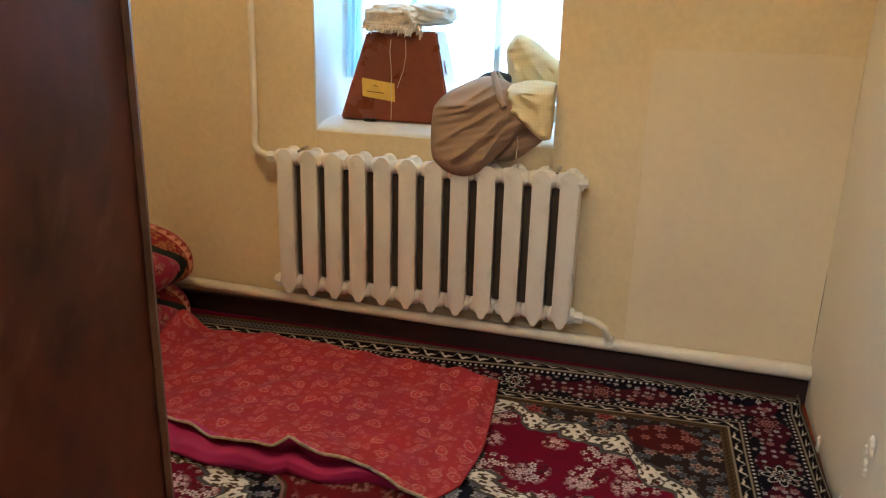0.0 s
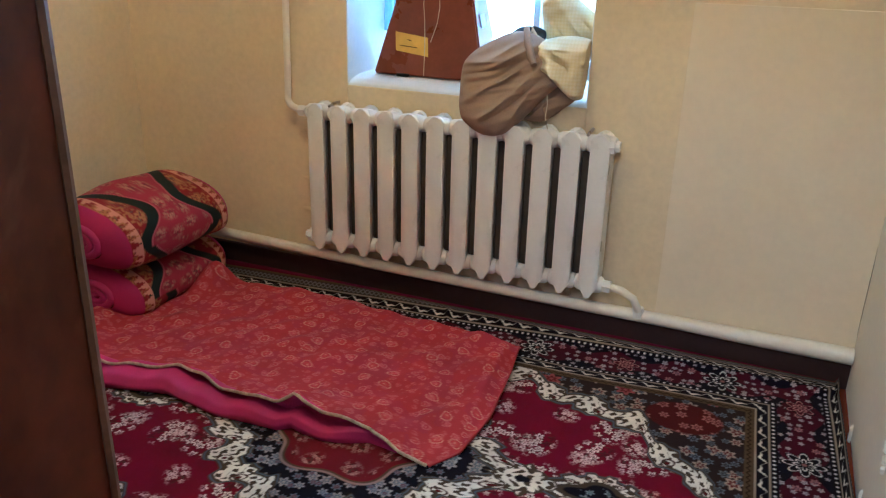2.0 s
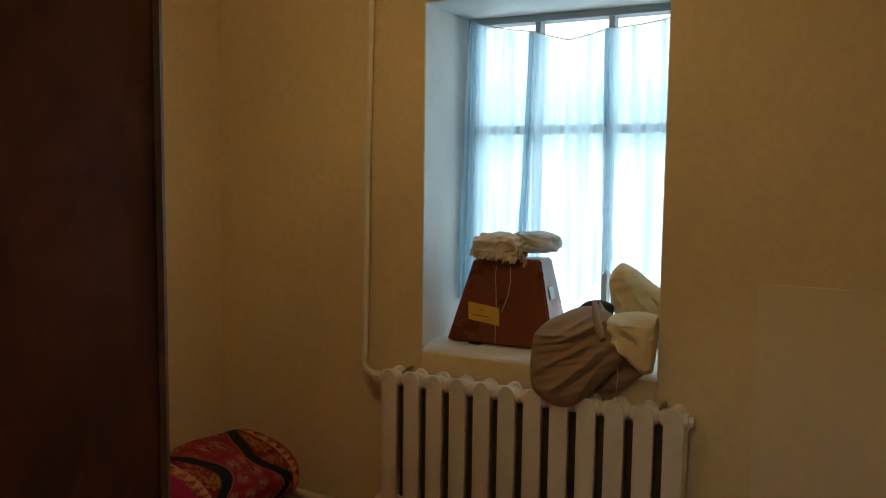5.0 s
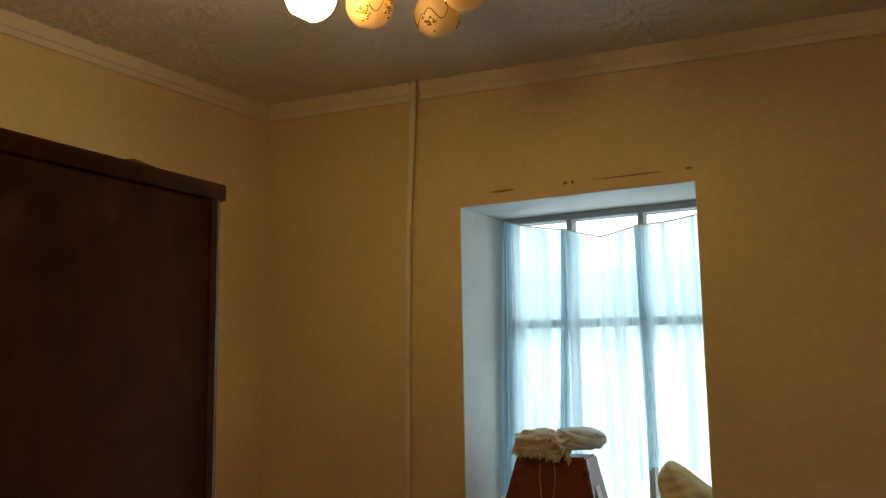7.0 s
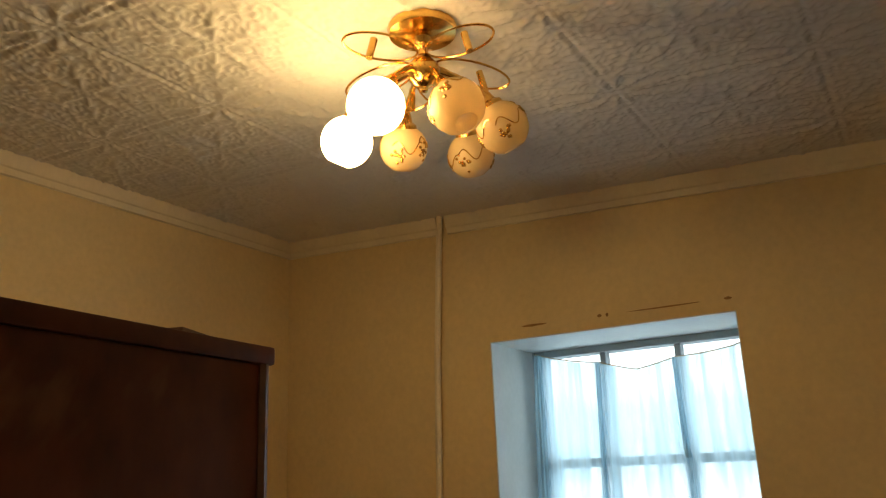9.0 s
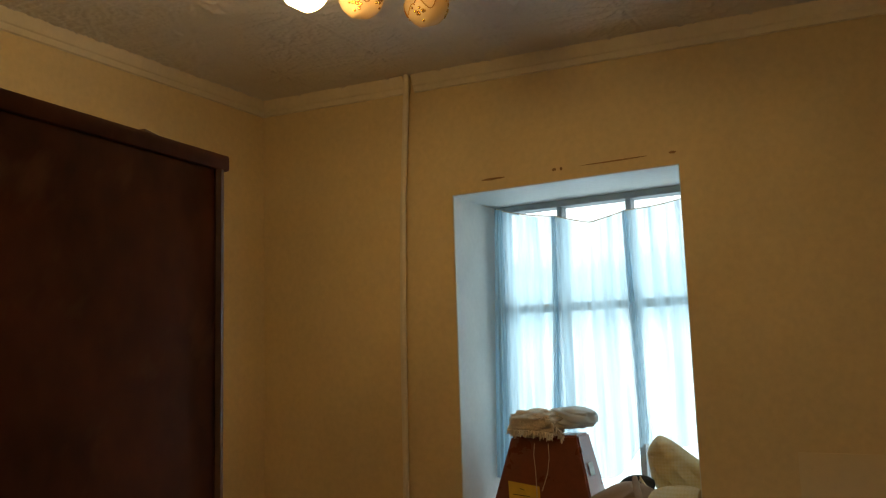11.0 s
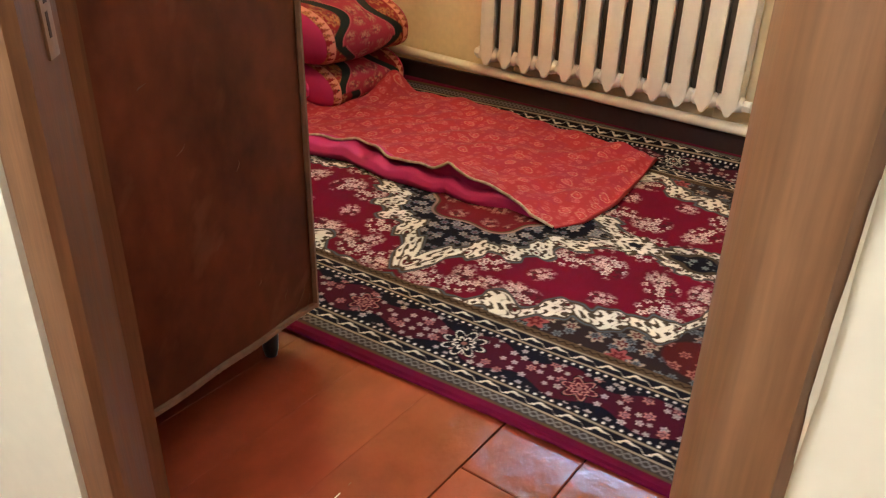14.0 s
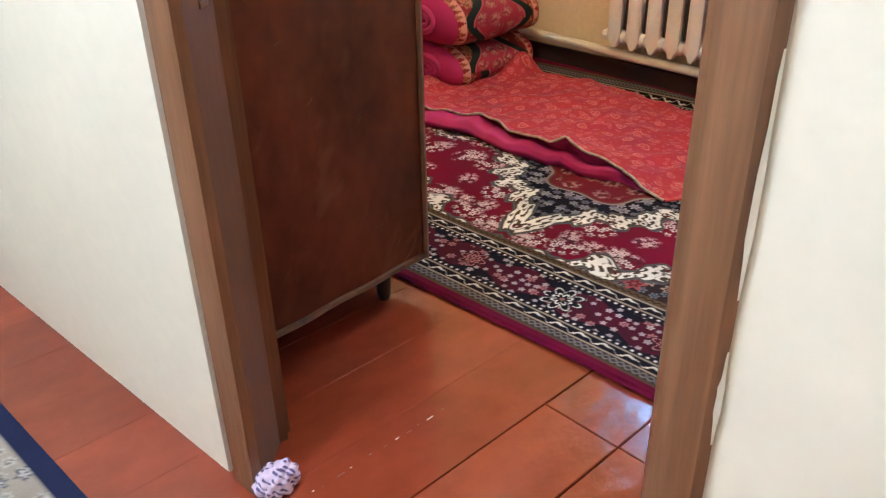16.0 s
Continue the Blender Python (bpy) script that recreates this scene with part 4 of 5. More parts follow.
def carpet_weave(u, v, hu, hv):
    U, V = np.abs(u), np.abs(v)
    edge = np.minimum(hu - U, hv - V)
    along = np.where(hu - U < hv - V, v, u)
    one = np.ones_like(u)
    col = one[..., None] * np.array(CRIMSON)
    # field blossoms
    col = sprays(col, U + 0.03, V + 0.05, 0.165, 3, (0.84, 0.72, 0.66), one, 0.82)
    col = sprays(col, U, V, 0.105, 17, (0.72, 0.56, 0.52), one, 0.55)
    # corner spandrels
    vs = np.interp(U, [0.20, 0.30, 0.42, 0.55, 0.70, 0.80, 0.90, 1.00, 1.16], [0.66, 0.585, 0.545, 0.455, 0.435, 0.385, 0.25, 0.15, 0.02])
    vs = vs + 0.022 * np.sin(U * 34)
    sd = (vs - V) * 0.76
    inside = soft(sd, 0.006)
    col = mixed(col, (0.045, 0.028, 0.03), inside)
    for size, seed, p, h, keep in ((0.075, 5, (0.42, 0.34, 0.27), MAROON, 0.85), (0.045, 9, (0.20, 0.22, 0.24), NAVY, 0.8), (0.11, 21, (0.33, 0.10, 0.10), (0.16, 0.02, 0.03), 0.45)):
        col = flowers(col, U, V, size, seed, p, h, where=inside * soft(sd + 0.035, 0.01), keep=keep)
    heart = soft(np.hypot((U - 0.93) / 0.12, (V - 0.50) / 0.09) - 1, 0.1)
    col = mixed(col, (0.11, 0.018, 0.02), heart)
    col = flowers(col, U, V, 0.06, 31, (0.40, 0.20, 0.16), MAROON, where=heart, keep=0.8)
    s = np.hypot(U - 0.2, V - 0.66) * 1.0
    col = scrolls(col, s, sd + 0.008, soft(np.abs(sd) - 0.07, 0.01), 0.030, 0.15)
    # medallion
    th = np.arctan2(V / 0.47, U / 0.50)
    md = (U / 0.50 + V / 0.475 - 1 - 0.07 * np.cos(8 * th) - 0.022 * np.cos(20 * th)) * 0.30
    ins = soft(md, 0.006)
    col = mixed(col, NAVY, ins)
    col = flowers(col, U, V, 0.06, 41, (0.42, 0.38, 0.36), BLUE, where=ins, keep=0.85)
    col = flowers(col, U, V, 0.042, 43, (0.22, 0.25, 0.29), MAROON, where=ins, keep=0.7)
    core = (np.hypot(U / 0.22, V / 0.185) - 1 - 0.10 * np.cos(6 * np.arctan2(V / 0.185, U / 0.22))) * 0.19
    col = mixed(col, OLIVE, soft(core - 0.016, 0.005))
    col = mixed(col, (0.36, 0.26, 0.22), soft(np.abs(core - 0.012) - 0.0045, 0.004))
    col = mixed(col, (0.20, 0.02, 0.035), soft(core, 0.005))
    col = sprays(col, U, V, 0.09, 47, (0.45, 0.28, 0.22), soft(core + 0.02, 0.005), 0.95)
    col = scrolls(col, th * 0.46, md, soft(np.abs(md) - 0.07, 0.01), 0.032, 0.13)
    # pendants
    pd = np.hypot((U - 0.745) / 0.125, V / 0.066) - 1 - 0.14 * np.cos(4 * np.arctan2(V / 0.066, (U - 0.745) / 0.125))
    col = scrolls(col, np.arctan2(V, U - 0.745) * 0.1, pd * 0.08, soft(np.abs(pd) - 0.5, 0.1), 0.020, 0.06)
    col = mixed(col, (0.10, 0.075, 0.05), soft(pd + 0.12, 0.06))
    col = mixed(col, NAVY, soft(pd + 0.35, 0.06))
    col = flowers(col, u + 0.02, v, 0.045, 53, (0.34, 0.36, 0.34), (0.10, 0.15, 0.14), where=soft(pd + 0.5, 0.06), keep=0.9)
    cross = np.abs(U - 0.53) / 0.085 + V / 0.055 - 1 + 0.25 * np.sin(90 * U) * np.sin(110 * V)
    leafage = np.sin(150 * U + 1.5 * np.sin(120 * V)) * np.cos(140 * V + 1.2 * np.sin(70 * U))
    col = mixed(col, (0.10, 0.075, 0.05), soft(cross - 0.35, 0.1))
    col = mixed(col, CREAM, soft(cross - 0.15, 0.1) * soft(-0.12 - leafage, 0.25))
    col = mixed(col, NAVY, soft(np.hypot((U - 0.53) / 0.024, V / 0.014) - 1, 0.2))
    # borders, from the field outwards
    col = mixed(col, OLIVE, soft(edge - 0.385, 0.004))
    col = mixed(col, (0.05, 0.03, 0.02), soft(np.abs(edge - 0.372 - 0.004 * np.sin(along * 260)) - 0.003, 0.003))

    def guard(col, lo, hi):
        m = (lo + hi) / 2
        col = mixed(col, (0.40, 0.34, 0.25), soft(np.abs(edge - m) - (hi - lo) / 2, 0.004))
        col = mixed(col, NAVY, soft(np.abs(edge - m) - (hi - lo) / 2 + 0.006, 0.003))
        d = edge - m
        wave = 0.0075 * np.sin(along * 2 * math.pi / 0.072)
        wave = wave * np.sign(np.sin(along * 2 * math.pi / 0.144 + 0.3)) ** 2 + 0.004 * np.sin(along * 2 * math.pi / 0.036 + 1)
        col = mixed(col, (0.74, 0.68, 0.56), soft(np.abs(d - wave) - 0.0020 * (1.2 + np.sin(along * 2 * math.pi / 0.072 + 0.8)), 0.003))
        leafy = np.hypot(np.mod(along + 0.036, 0.072) - 0.030, (d + 0.005) * 1.4) - 0.0050
        return mixed(mixed(col, (0.74, 0.68, 0.56), soft(leafy, 0.003) * (np.abs(d) < (hi - lo) / 2 - 0.006)), OLIVE, soft(leafy + 0.004, 0.002))

    main = soft(np.abs(edge - 0.218) - 0.093, 0.003)
    col = mixed(col, NAVY, main)
    band = np.abs(edge - 0.218)
    wine = soft(band - 0.052 - 0.02 * np.cos(along * 2 * math.pi / 0.22), 0.004)
    col = mixed(col, (0.085, 0.010, 0.030), wine * main)
    col = flowers(col, along, edge, 0.034, 61, (0.72, 0.64, 0.62), NAVY, scale=0.27, petals=5, where=main * soft(band - 0.07, 0.005), keep=0.85)
    col = flowers(col, along + 3, edge, 0.052, 67, (0.50, 0.26, 0.24), (0.05, 0.02, 0.06), scale=0.32, where=main * soft(band - 0.06, 0.005), keep=0.4)
    for c0, outer, inn in ((0.045, (0.50, 0.27, 0.23), (0.10, 0.01, 0.03)), (0.375, (0.82, 0.78, 0.70), NAVY)):
        qq = np.mod(along - c0 + 0.33, 0.66) - 0.33
        r, a = np.hypot(qq, edge - 0.218), np.arctan2(edge - 0.218, qq)
        lob = 0.047 * (0.78 + 0.22 * np.cos(6 * a)) if c0 < 0.2 else 0.062 * (0.50 + 0.50 * np.abs(np.cos(4 * a)))
        col = mixed(col, NAVY, soft(r - lob - 0.006, 0.004))
        col = mixed(col, outer, soft(r - lob, 0.004))
        col = mixed(col, inn, soft(r - lob + 0.0045, 0.003))
        col = mixed(col, outer, soft(np.abs(r - lob * 0.48) - 0.0028, 0.003))
        col = mixed(col, (0.30, 0.16, 0.14), soft(r - 0.008, 0.003))
    for k in (-1, 1):
        dot = np.hypot(np.mod(along, 0.022) - 0.011, edge - 0.218 - k * 0.083) - 0.0042
        col = mixed(col, (0.78, 0.73, 0.68), soft(dot, 0.003))
    col = guard(col, 0.311, 0.357)
    col = guard(col, 0.080, 0.125)
    chain = soft(np.abs(edge - 0.064) - 0.016, 0.003)
    col = mixed(col, (0.075, 0.06, 0.055), chain)
    col = mixed(col, (0.22, 0.21, 0.20), chain * soft(np.abs(np.abs(edge - 0.064) - 0.009 * np.abs(np.sin(along * 150))) - 0.003, 0.003))
    return mixed(col, MAG, soft(edge - 0.040, 0.003))


CU, CV, CYAW = -0.715, 2.088, radians(2.4)
hu, hv, step = 1.5, 1.0, 0.0034
cu, cv = np.meshgrid(np.arange(-1.46, 1.43, step), np.arange(-hv, hv + 0.001, step), indexing="ij")
weave = carpet_weave(cu, cv, hu, hv) ** 1.2 * 0.86
ripple = 0.012 * np.sin(cu * 2.3) * soft(cv + 0.9, 0.3)
cx_ = CU + cu * math.cos(CYAW) - (cv + ripple) * math.sin(CYAW)
cy_ = CV + cu * math.sin(CYAW) + (cv + ripple) * math.cos(CYAW)
cz_ = 0.009 + 0.0015 * np.sin(cu * 9 + 2 * np.sin(cv * 5)) + 0.002 * np.sin(cv * 13 + cu * 4)
cz_ += 0.010 * np.exp(-((cu - 0.02 - 0.04 * np.sin(cv * 5)) / 0.012) ** 2) * soft(0.86 - cv, 0.1)
cz_ = np.where(cv < -0.985, cz_ * 0.6, cz_)
# the far border rides up the wall under the pipe, the side border up the side wall
over = np.clip(cy_ - 2.955, 0, None)
cz_, cy_ = np.minimum(cz_ + 0.9 * over ** 1.1, 0.045 - 0.012 * cu), np.minimum(cy_ - 0.4 * over, 3.05)
side = np.clip(cx_ - 0.645, 0, None)
cz_, cx_ = cz_ + 0.9 * side, np.minimum(cx_ - 0.7 * side, RIGHT - 0.006)
solo("carpet", join(sheet(cx_, cy_, cz_)), CARPET, "crimson and navy woven carpet with cream medallion pattern", "carpet", smooth=180, weave=weave.reshape(-1, 3))


# ---- red quilt on the carpet ----
def quilt():
    q = base("quilt", (-1.1, 2.4, 0.01), "red paisley quilt with magenta lining, folded on the carpet", "quilt")
    s, t = np.meshgrid(np.linspace(0, 1, 330), np.linspace(0, 1, 200), indexing="ij")
    # s from the rolled bedding to the free end, t from the room side to the window side
    near = np.interp(s, [0, 0.12, 0.24, 0.38, 0.45, 0.525, 0.60, 0.67, 0.695, 0.72, 0.77, 0.862, 0.93, 1.0], [2.03, 2.04, 2.06, 2.115, 2.10, 2.062, 2.055, 2.052, 2.080, 2.065, 2.057, 2.085, 2.050, 2.045])
    far = np.interp(s, [0, 0.1, 0.5, 0.9, 1], [2.82, 2.85, 2.895, 2.865, 2.845])
    xl, xr = np.interp(t, [0, 0.5, 1], [-1.96, -1.97, -1.93]), np.interp(t, [0, 0.12, 0.4, 0.7, 1], [-0.448, -0.388, -0.370, -0.395, -0.428])
    x, y = xl + (xr - xl) * s, near + (far - near) * t
    puff = 0.5 + 0.5 * np.sin(x * 31 + 1.3 * np.sin(y * 9)) * np.sin(y * 27 + 1.5 * np.sin(x * 7))
    z = 0.048 + 0.016 * puff + 0.010 * np.sin(5 * x + 3 * y) + 0.004 * np.sin(23 * x - 17 * y + 2 * np.sin(11 * x))
    lift = np.interp(s, [0, 0.24, 0.38, 0.525, 0.655, 0.695, 0.735, 0.80, 0.862, 0.93, 1], [0.03, 0.02, 0.028, 0.02, 0.026, 0.050, 0.032, 0.02, 0.026, 0.004, -0.01])
    z = z + lift * np.exp(-(t / 0.13) ** 2)
    z = z * np.clip((1 - s) / 0.035, 0.35, 1) ** 0.5 * np.clip((1 - t) / 0.05, 0.3, 1) ** 0.5
    z = np.where(s > 0.8, z * np.interp(t, [0, 0.25], [0.55, 1.0]) ** np.clip((s - 0.8) / 0.2, 0, 1), z)
    z += 0.105 * np.exp(-((s - 0.13) / 0.042) ** 2) * np.exp(-((t - 0.88) / 0.11) ** 2) + 0.03 * np.exp(-(s / 0.05) ** 2)
    red = np.array((0.36, 0.026, 0.032))
    col = np.ones_like(x)[..., None] * red
    _, _, _, r0 = cells(x, y, 0.05, 81)
    col = mixed(col, (0.33, 0.025, 0.05), (r0 > 0.55) * 0.7)
    for size, seed, keep, tint in ((0.088, 71, 0.85, (0.62, 0.30, 0.20)), (0.055, 77, 0.6, (0.54, 0.17, 0.15)), (0.034, 83, 0.5, (0.47, 0.10, 0.10))):
        d, px, py, r = cells(x, y, size, seed, 0.25)
        a = 6.283 * r
        px, py = px * np.cos(a) - py * np.sin(a), px * np.sin(a) + py * np.cos(a)
        wid = size * 0.17 * np.clip(1 - (px / (size * 0.40)), 0.05, 1.4)
        drop = np.hypot(np.where(px < 0, px, px * 0.42), py - 0.9 * px * px / size) - wid
        col = mixed(col, tint, soft(np.abs(drop) - 0.0014, 0.003) * (r < keep) * 0.95)
        col = mixed(col, (0.50, 0.06, 0.05), soft(drop + 0.006, 0.004) * (r < keep) * 0.6)
        col = mixed(col, tint, soft(d - 0.003, 0.003) * 0.7)
    part("quilt_cover", sheet(x, y, z), QUILT, q, "red cotton printed with gold paisleys", smooth=180, weave=col.reshape(-1, 3))
    edge_near = [(x[i, 0], y[i, 0] - 0.002, z[i, 0] + 0.001) for i in range(0, 330, 4)]
    part("near_piping", tube(edge_near, 0.0052, 8), PIPING, q, "cream corded piping")
    part("end_piping", tube([(x[-1, j] + 0.002, y[-1, j], z[-1, j]) for j in range(0, 200, 4)], 0.004, 8), QUILT_EDGE, q)
    # lining: falls from the piping to a puffed lower fold
    k, h = np.meshgrid(np.linspace(0, 0.96, 160), np.linspace(0, 1, 26), indexing="ij")
    ii = np.clip((k * 329).astype(int), 0, 329)
    ex, ey, ez = x[ii, 0], y[ii, 0], z[ii, 0]
    out = np.interp(k, [0, 0.28, 0.456, 0.6, 0.68, 0.73, 0.81, 0.87, 0.96], [0.085, 0.08, 0.085, 0.045, 0.035, 0.03, 0.03, 0.0, -0.03])
    thick = np.interp(k, [0, 0.5, 0.85, 0.96], [0.060, 0.056, 0.042, 0.012])
    thick = thick * (1 + 0.15 * np.sin(55 * k) + 0.1 * np.sin(23 * k))
    prof_y = np.interp(h, [0, 0.25, 0.42, 0.65, 0.85, 1.0], [0.0, 0.035, 0.03, -0.75, -1.0, -0.82])
    prof_z = np.interp(h, [0, 0.25, 0.42, 0.65, 0.85, 1.0], [1.0, 0.9, 0.95, 0.82, 0.38, 0.0])
    ly = ey + np.where(prof_y > 0, prof_y, prof_y * out)
    lz = np.where(h < 0.3, ez * (1 - h * 1.2) + 0.5 * h * thick, thick * prof_z) + 0.009
    lz = np.minimum(lz, ez + 0.0)
    part("quilt_lining", sheet(ex, ly, lz), MAGENTA, q, "puffed magenta lining", smooth=180)
    # skirt down to the carpet at the other edges
    def skirt(xs, ys, zs):
        n = len(xs)
        return sheet(np.stack([xs, xs]), np.stack([ys, ys]), np.stack([zs, np.full(n, 0.008)]))
    part("quilt_end", skirt(x[-1], y[-1], z[-1]), QUILT_EDGE, q, smooth=180)
    part("quilt_back", skirt(x[:, -1], y[:, -1], z[:, -1]), QUILT_EDGE, q, smooth=180)


QUILT_EDGE = material("red_quilt_edge", (0.34, 0.02, 0.022, 1), 0.8, vary=0.2, scale=10, grain=200)
quilt()


# ---- rolled bedding ----
def bedding_roll(place, yaw, wide, high, length, label, seed):
    """A quilt rolled up: flattened round section, magenta ends with a wound core."""
    b = base("bedding_roll", place, label, "bedding", group="rolled bedding in the corner")
    a, l = np.meshgrid(np.linspace(0, 2 * math.pi, 150, endpoint=False), np.linspace(-0.5, 0.5, 190), indexing="ij")
    L = l * length
    e = 0.78
    ca, sa = np.cos(a), np.sin(a)
    cap = np.clip(1 - (np.abs(l) * 2) ** 9 * 0.55, 0.1, 1)
    swell = cap * (1 + 0.03 * np.sin(11 * l + seed) + 0.025 * np.sin(3 * a + 7 * l))
    x = wide / 2 * np.sign(ca) * np.abs(ca) ** e * swell
    z = (high / 2 * np.sign(sa) * np.abs(sa) ** e - 0.20 * x * (0.5 + 0.5 * sa)) * swell + high / 2
    m = pose(*place, 0, 0, yaw)
    arc = a / (2 * math.pi) * (wide + high) * 1.55
    col = np.ones_like(a)[..., None] * np.array((0.21, 0.008, 0.013))
    col = flowers(col, arc, L + 5, 0.09, 91 + seed, (0.34, 0.13, 0.04), (0.20, 0.012, 0.012), scale=0.40, keep=0.95)
    col = sprays(col, arc, L, 0.10, 95 + seed, (0.40, 0.17, 0.05), np.ones_like(a), 0.9)
    g = np.abs(L + 0.01) - 0.14 - 0.05 * np.cos(arc * 17)
    col = mixed(col, (0.008, 0.015, 0.014), soft(np.abs(g) - 0.028, 0.006))
    col = mixed(col, (0.30, 0.02, 0.045), soft(g + 0.03, 0.006))
    col = sprays(col, arc, L + 2, 0.08, 99 + seed, (0.42, 0.20, 0.12), soft(g + 0.04, 0.006), 1.0)
    col = mixed(col, (0.42, 0.09, 0.10), soft(np.abs(g + 0.03) - 0.004, 0.003))
    z1 = length / 2 - 0.060
    tri = 0.030 * np.abs(2 * np.mod(arc / 0.042, 1) - 1)
    zig = np.abs(L) - z1
    col = mixed(col, (0.55, 0.24, 0.15), soft(np.abs(zig + 0.022) - 0.024, 0.003) * (zig + 0.044 < tri * 1.4))
    col = mixed(col, (0.34, 0.012, 0.09), soft(-zig, 0.004))
    piece = sheet(x.T, L.T, z.T, wrap=True)
    verts = [tuple(m @ Vector(p)) for p in piece[0]]
    part("roll_cover", (verts, piece[1]), QUILT, b, "red and gold printed cotton", smooth=180, weave=np.swapaxes(col, 0, 1).reshape(-1, 3))
    for d in (-1, 1):
        th = np.linspace(0, 5.2 * math.pi, 90)
        rr = np.linspace(0.10, 0.80, 90)
        line = [m @ Vector((wide / 2 * 0.62 * r * math.cos(q), d * (length / 2 - 0.006), high / 2 + high / 2 * 0.62 * r * math.sin(q))) for r, q in zip(rr, th)]
        part("wound_end", tube(line, 0.017, 8), MAGENTA if d < 0 else MAGENTA, b, "wound magenta end", smooth=180)
        n = 40
        ring = [tuple(m @ Vector((wide / 2 * 0.52 * math.cos(q), d * (length / 2 - 0.012), high / 2 + high / 2 * 0.52 * math.sin(q)))) for q in np.linspace(0, 2 * math.pi, n, endpoint=False)]
        part("core", (ring, [tuple(range(n))]), material("dark_roll_core", (0.03, 0.006, 0.012, 1), 0.9), b)


bedding_roll((-1.985, 2.665, 0.012), 0, 0.41, 0.215, 0.62, "rolled red patterned quilt with magenta ends, underneath", 1)
bedding_roll((-1.975, 2.655, 0.212), -3, 0.43, 0.255, 0.64, "rolled red patterned quilt lying on another roll", 2)



# ---- things on the window sill ----
def case():
    c = base("trapezoid_case", (-0.98, 3.24, SILL), "brown tapered case with a yellow paper label", "case")
    b0, b1, t0, t1 = -1.207, -0.735, -1.108, -0.815
    f0, f1, k0, k1, z0, z1 = 3.185, 3.225, 3.39, 3.355, SILL + 0.004, 1.258
    verts = [(b0, f0, z0), (b1, f0, z0), (b1, k0, z0), (b0, k0, z0), (t0, f1, z1), (t1, f1, z1 + 0.012), (t1, k1, z1 + 0.012), (t0, k1, z1)]
    bm = bmesh.new()
    vs = [bm.verts.new(v) for v in verts]
    for f in ((3, 2, 1, 0), (4, 5, 6, 7), (0, 1, 5, 4), (1, 2, 6, 5), (2, 3, 7, 6), (3, 0, 4, 7)):
        bm.faces.new([vs[i] for i in f])
    bmesh.ops.bevel(bm, geom=bm.edges[:], offset=0.007, segments=2, affect="EDGES")
    bm.verts.index_update()
    part("case_body", ([tuple(v.co) for v in bm.verts], [tuple(v.index for v in f.verts) for f in bm.faces]), LEATHERETTE, c)
    bm.free()

    def front(x, z, off=0.002):
        return (x, f0 + (f1 - f0) * (z - z0) / (z1 - z0) - off, z)
    lab = part("paper_label", ([front(-1.118, 1.082), front(-0.978, 1.066), front(-0.972, 0.994), front(-1.112, 1.010)], [(3, 2, 1, 0)]), YELLOW, c, "yellow paper label", smooth=0)
    for z, a, b in ((1.056, -1.065, -1.045), (1.032, -1.095, -1.02)):
        part("writing_bar", ([front(a, z, 0.0035), front(b, z - 0.005, 0.0035), front(b, z - 0.008, 0.0035), front(a, z - 0.003, 0.0035)], [(3, 2, 1, 0)]), INK, lab, smooth=0)
    sx = lambda z, y: t1 + (b1 - t1) * (z1 + 0.012 - z) / (z1 - z0) + 0.003
    part("side_label", ([(sx(1.16, 0), 3.25, 1.16), (sx(1.16, 0), 3.30, 1.16), (sx(1.11, 0), 3.30, 1.11), (sx(1.11, 0), 3.25, 1.11)], [(0, 1, 2, 3)]), LINEN, c, "pale paper on the side", smooth=0)
    part("catch", box(-1.10, -1.05, f0 - 0.012, f0 + 0.004, z0 - 0.003, z0 + 0.008, 0.002), BLACK, c)
    part("thread", tube([front(-1.0, 1.235, 0.004), front(-1.003, 1.19, 0.005), front(-0.995, 1.13, 0.004), front(-0.988, 1.04, 0.005), front(-0.985, 0.92, 0.006)], 0.0018, 5), TWINE, c)
    part("thread", tube([front(-0.94, 1.235, 0.004), front(-0.935, 1.18, 0.005), front(-0.942, 1.12, 0.004), front(-0.965, 1.05, 0.005)], 0.0016, 5), TWINE, c)


case()


def blob(centre, radii, folds, seed, nu=110, nv=80, shear=(0, 0), power=1.0):
    """A soft bundle with creases running over it."""
    a, b = np.meshgrid(np.linspace(0, 2 * math.pi, nu, endpoint=False), np.linspace(0.02, math.pi - 0.02, nv), indexing="ij")
    rg = np.random.default_rng(seed)
    X, Y, Z = np.cos(a) * np.sin(b), np.sin(a) * np.sin(b), np.cos(b)
    d = np.zeros_like(a)
    for i in range(folds):
        k = rg.normal(size=3)
        k /= np.linalg.norm(k)
        f, ph = rg.uniform(3, 9), rg.uniform(0, 6.28)
        w = rg.normal(size=3) * 1.6
        d += np.abs(np.sin(f * (k[0] * X + k[1] * Y + k[2] * Z) + ph + np.sin(w[0] * X + w[1] * Y + w[2] * Z))) * 0.10 / (1 + 0.15 * i)
    d = 1 + (d - d.mean())
    x, y, z = centre[0] + radii[0] * X * d, centre[1] + radii[1] * Y * d, centre[2] + radii[2] * np.sign(Z) * np.abs(Z) ** power * d
    x, y = x + shear[0] * (z - centre[2]), y + shear[1] * (z - centre[2])
    return x.T, y.T, z.T


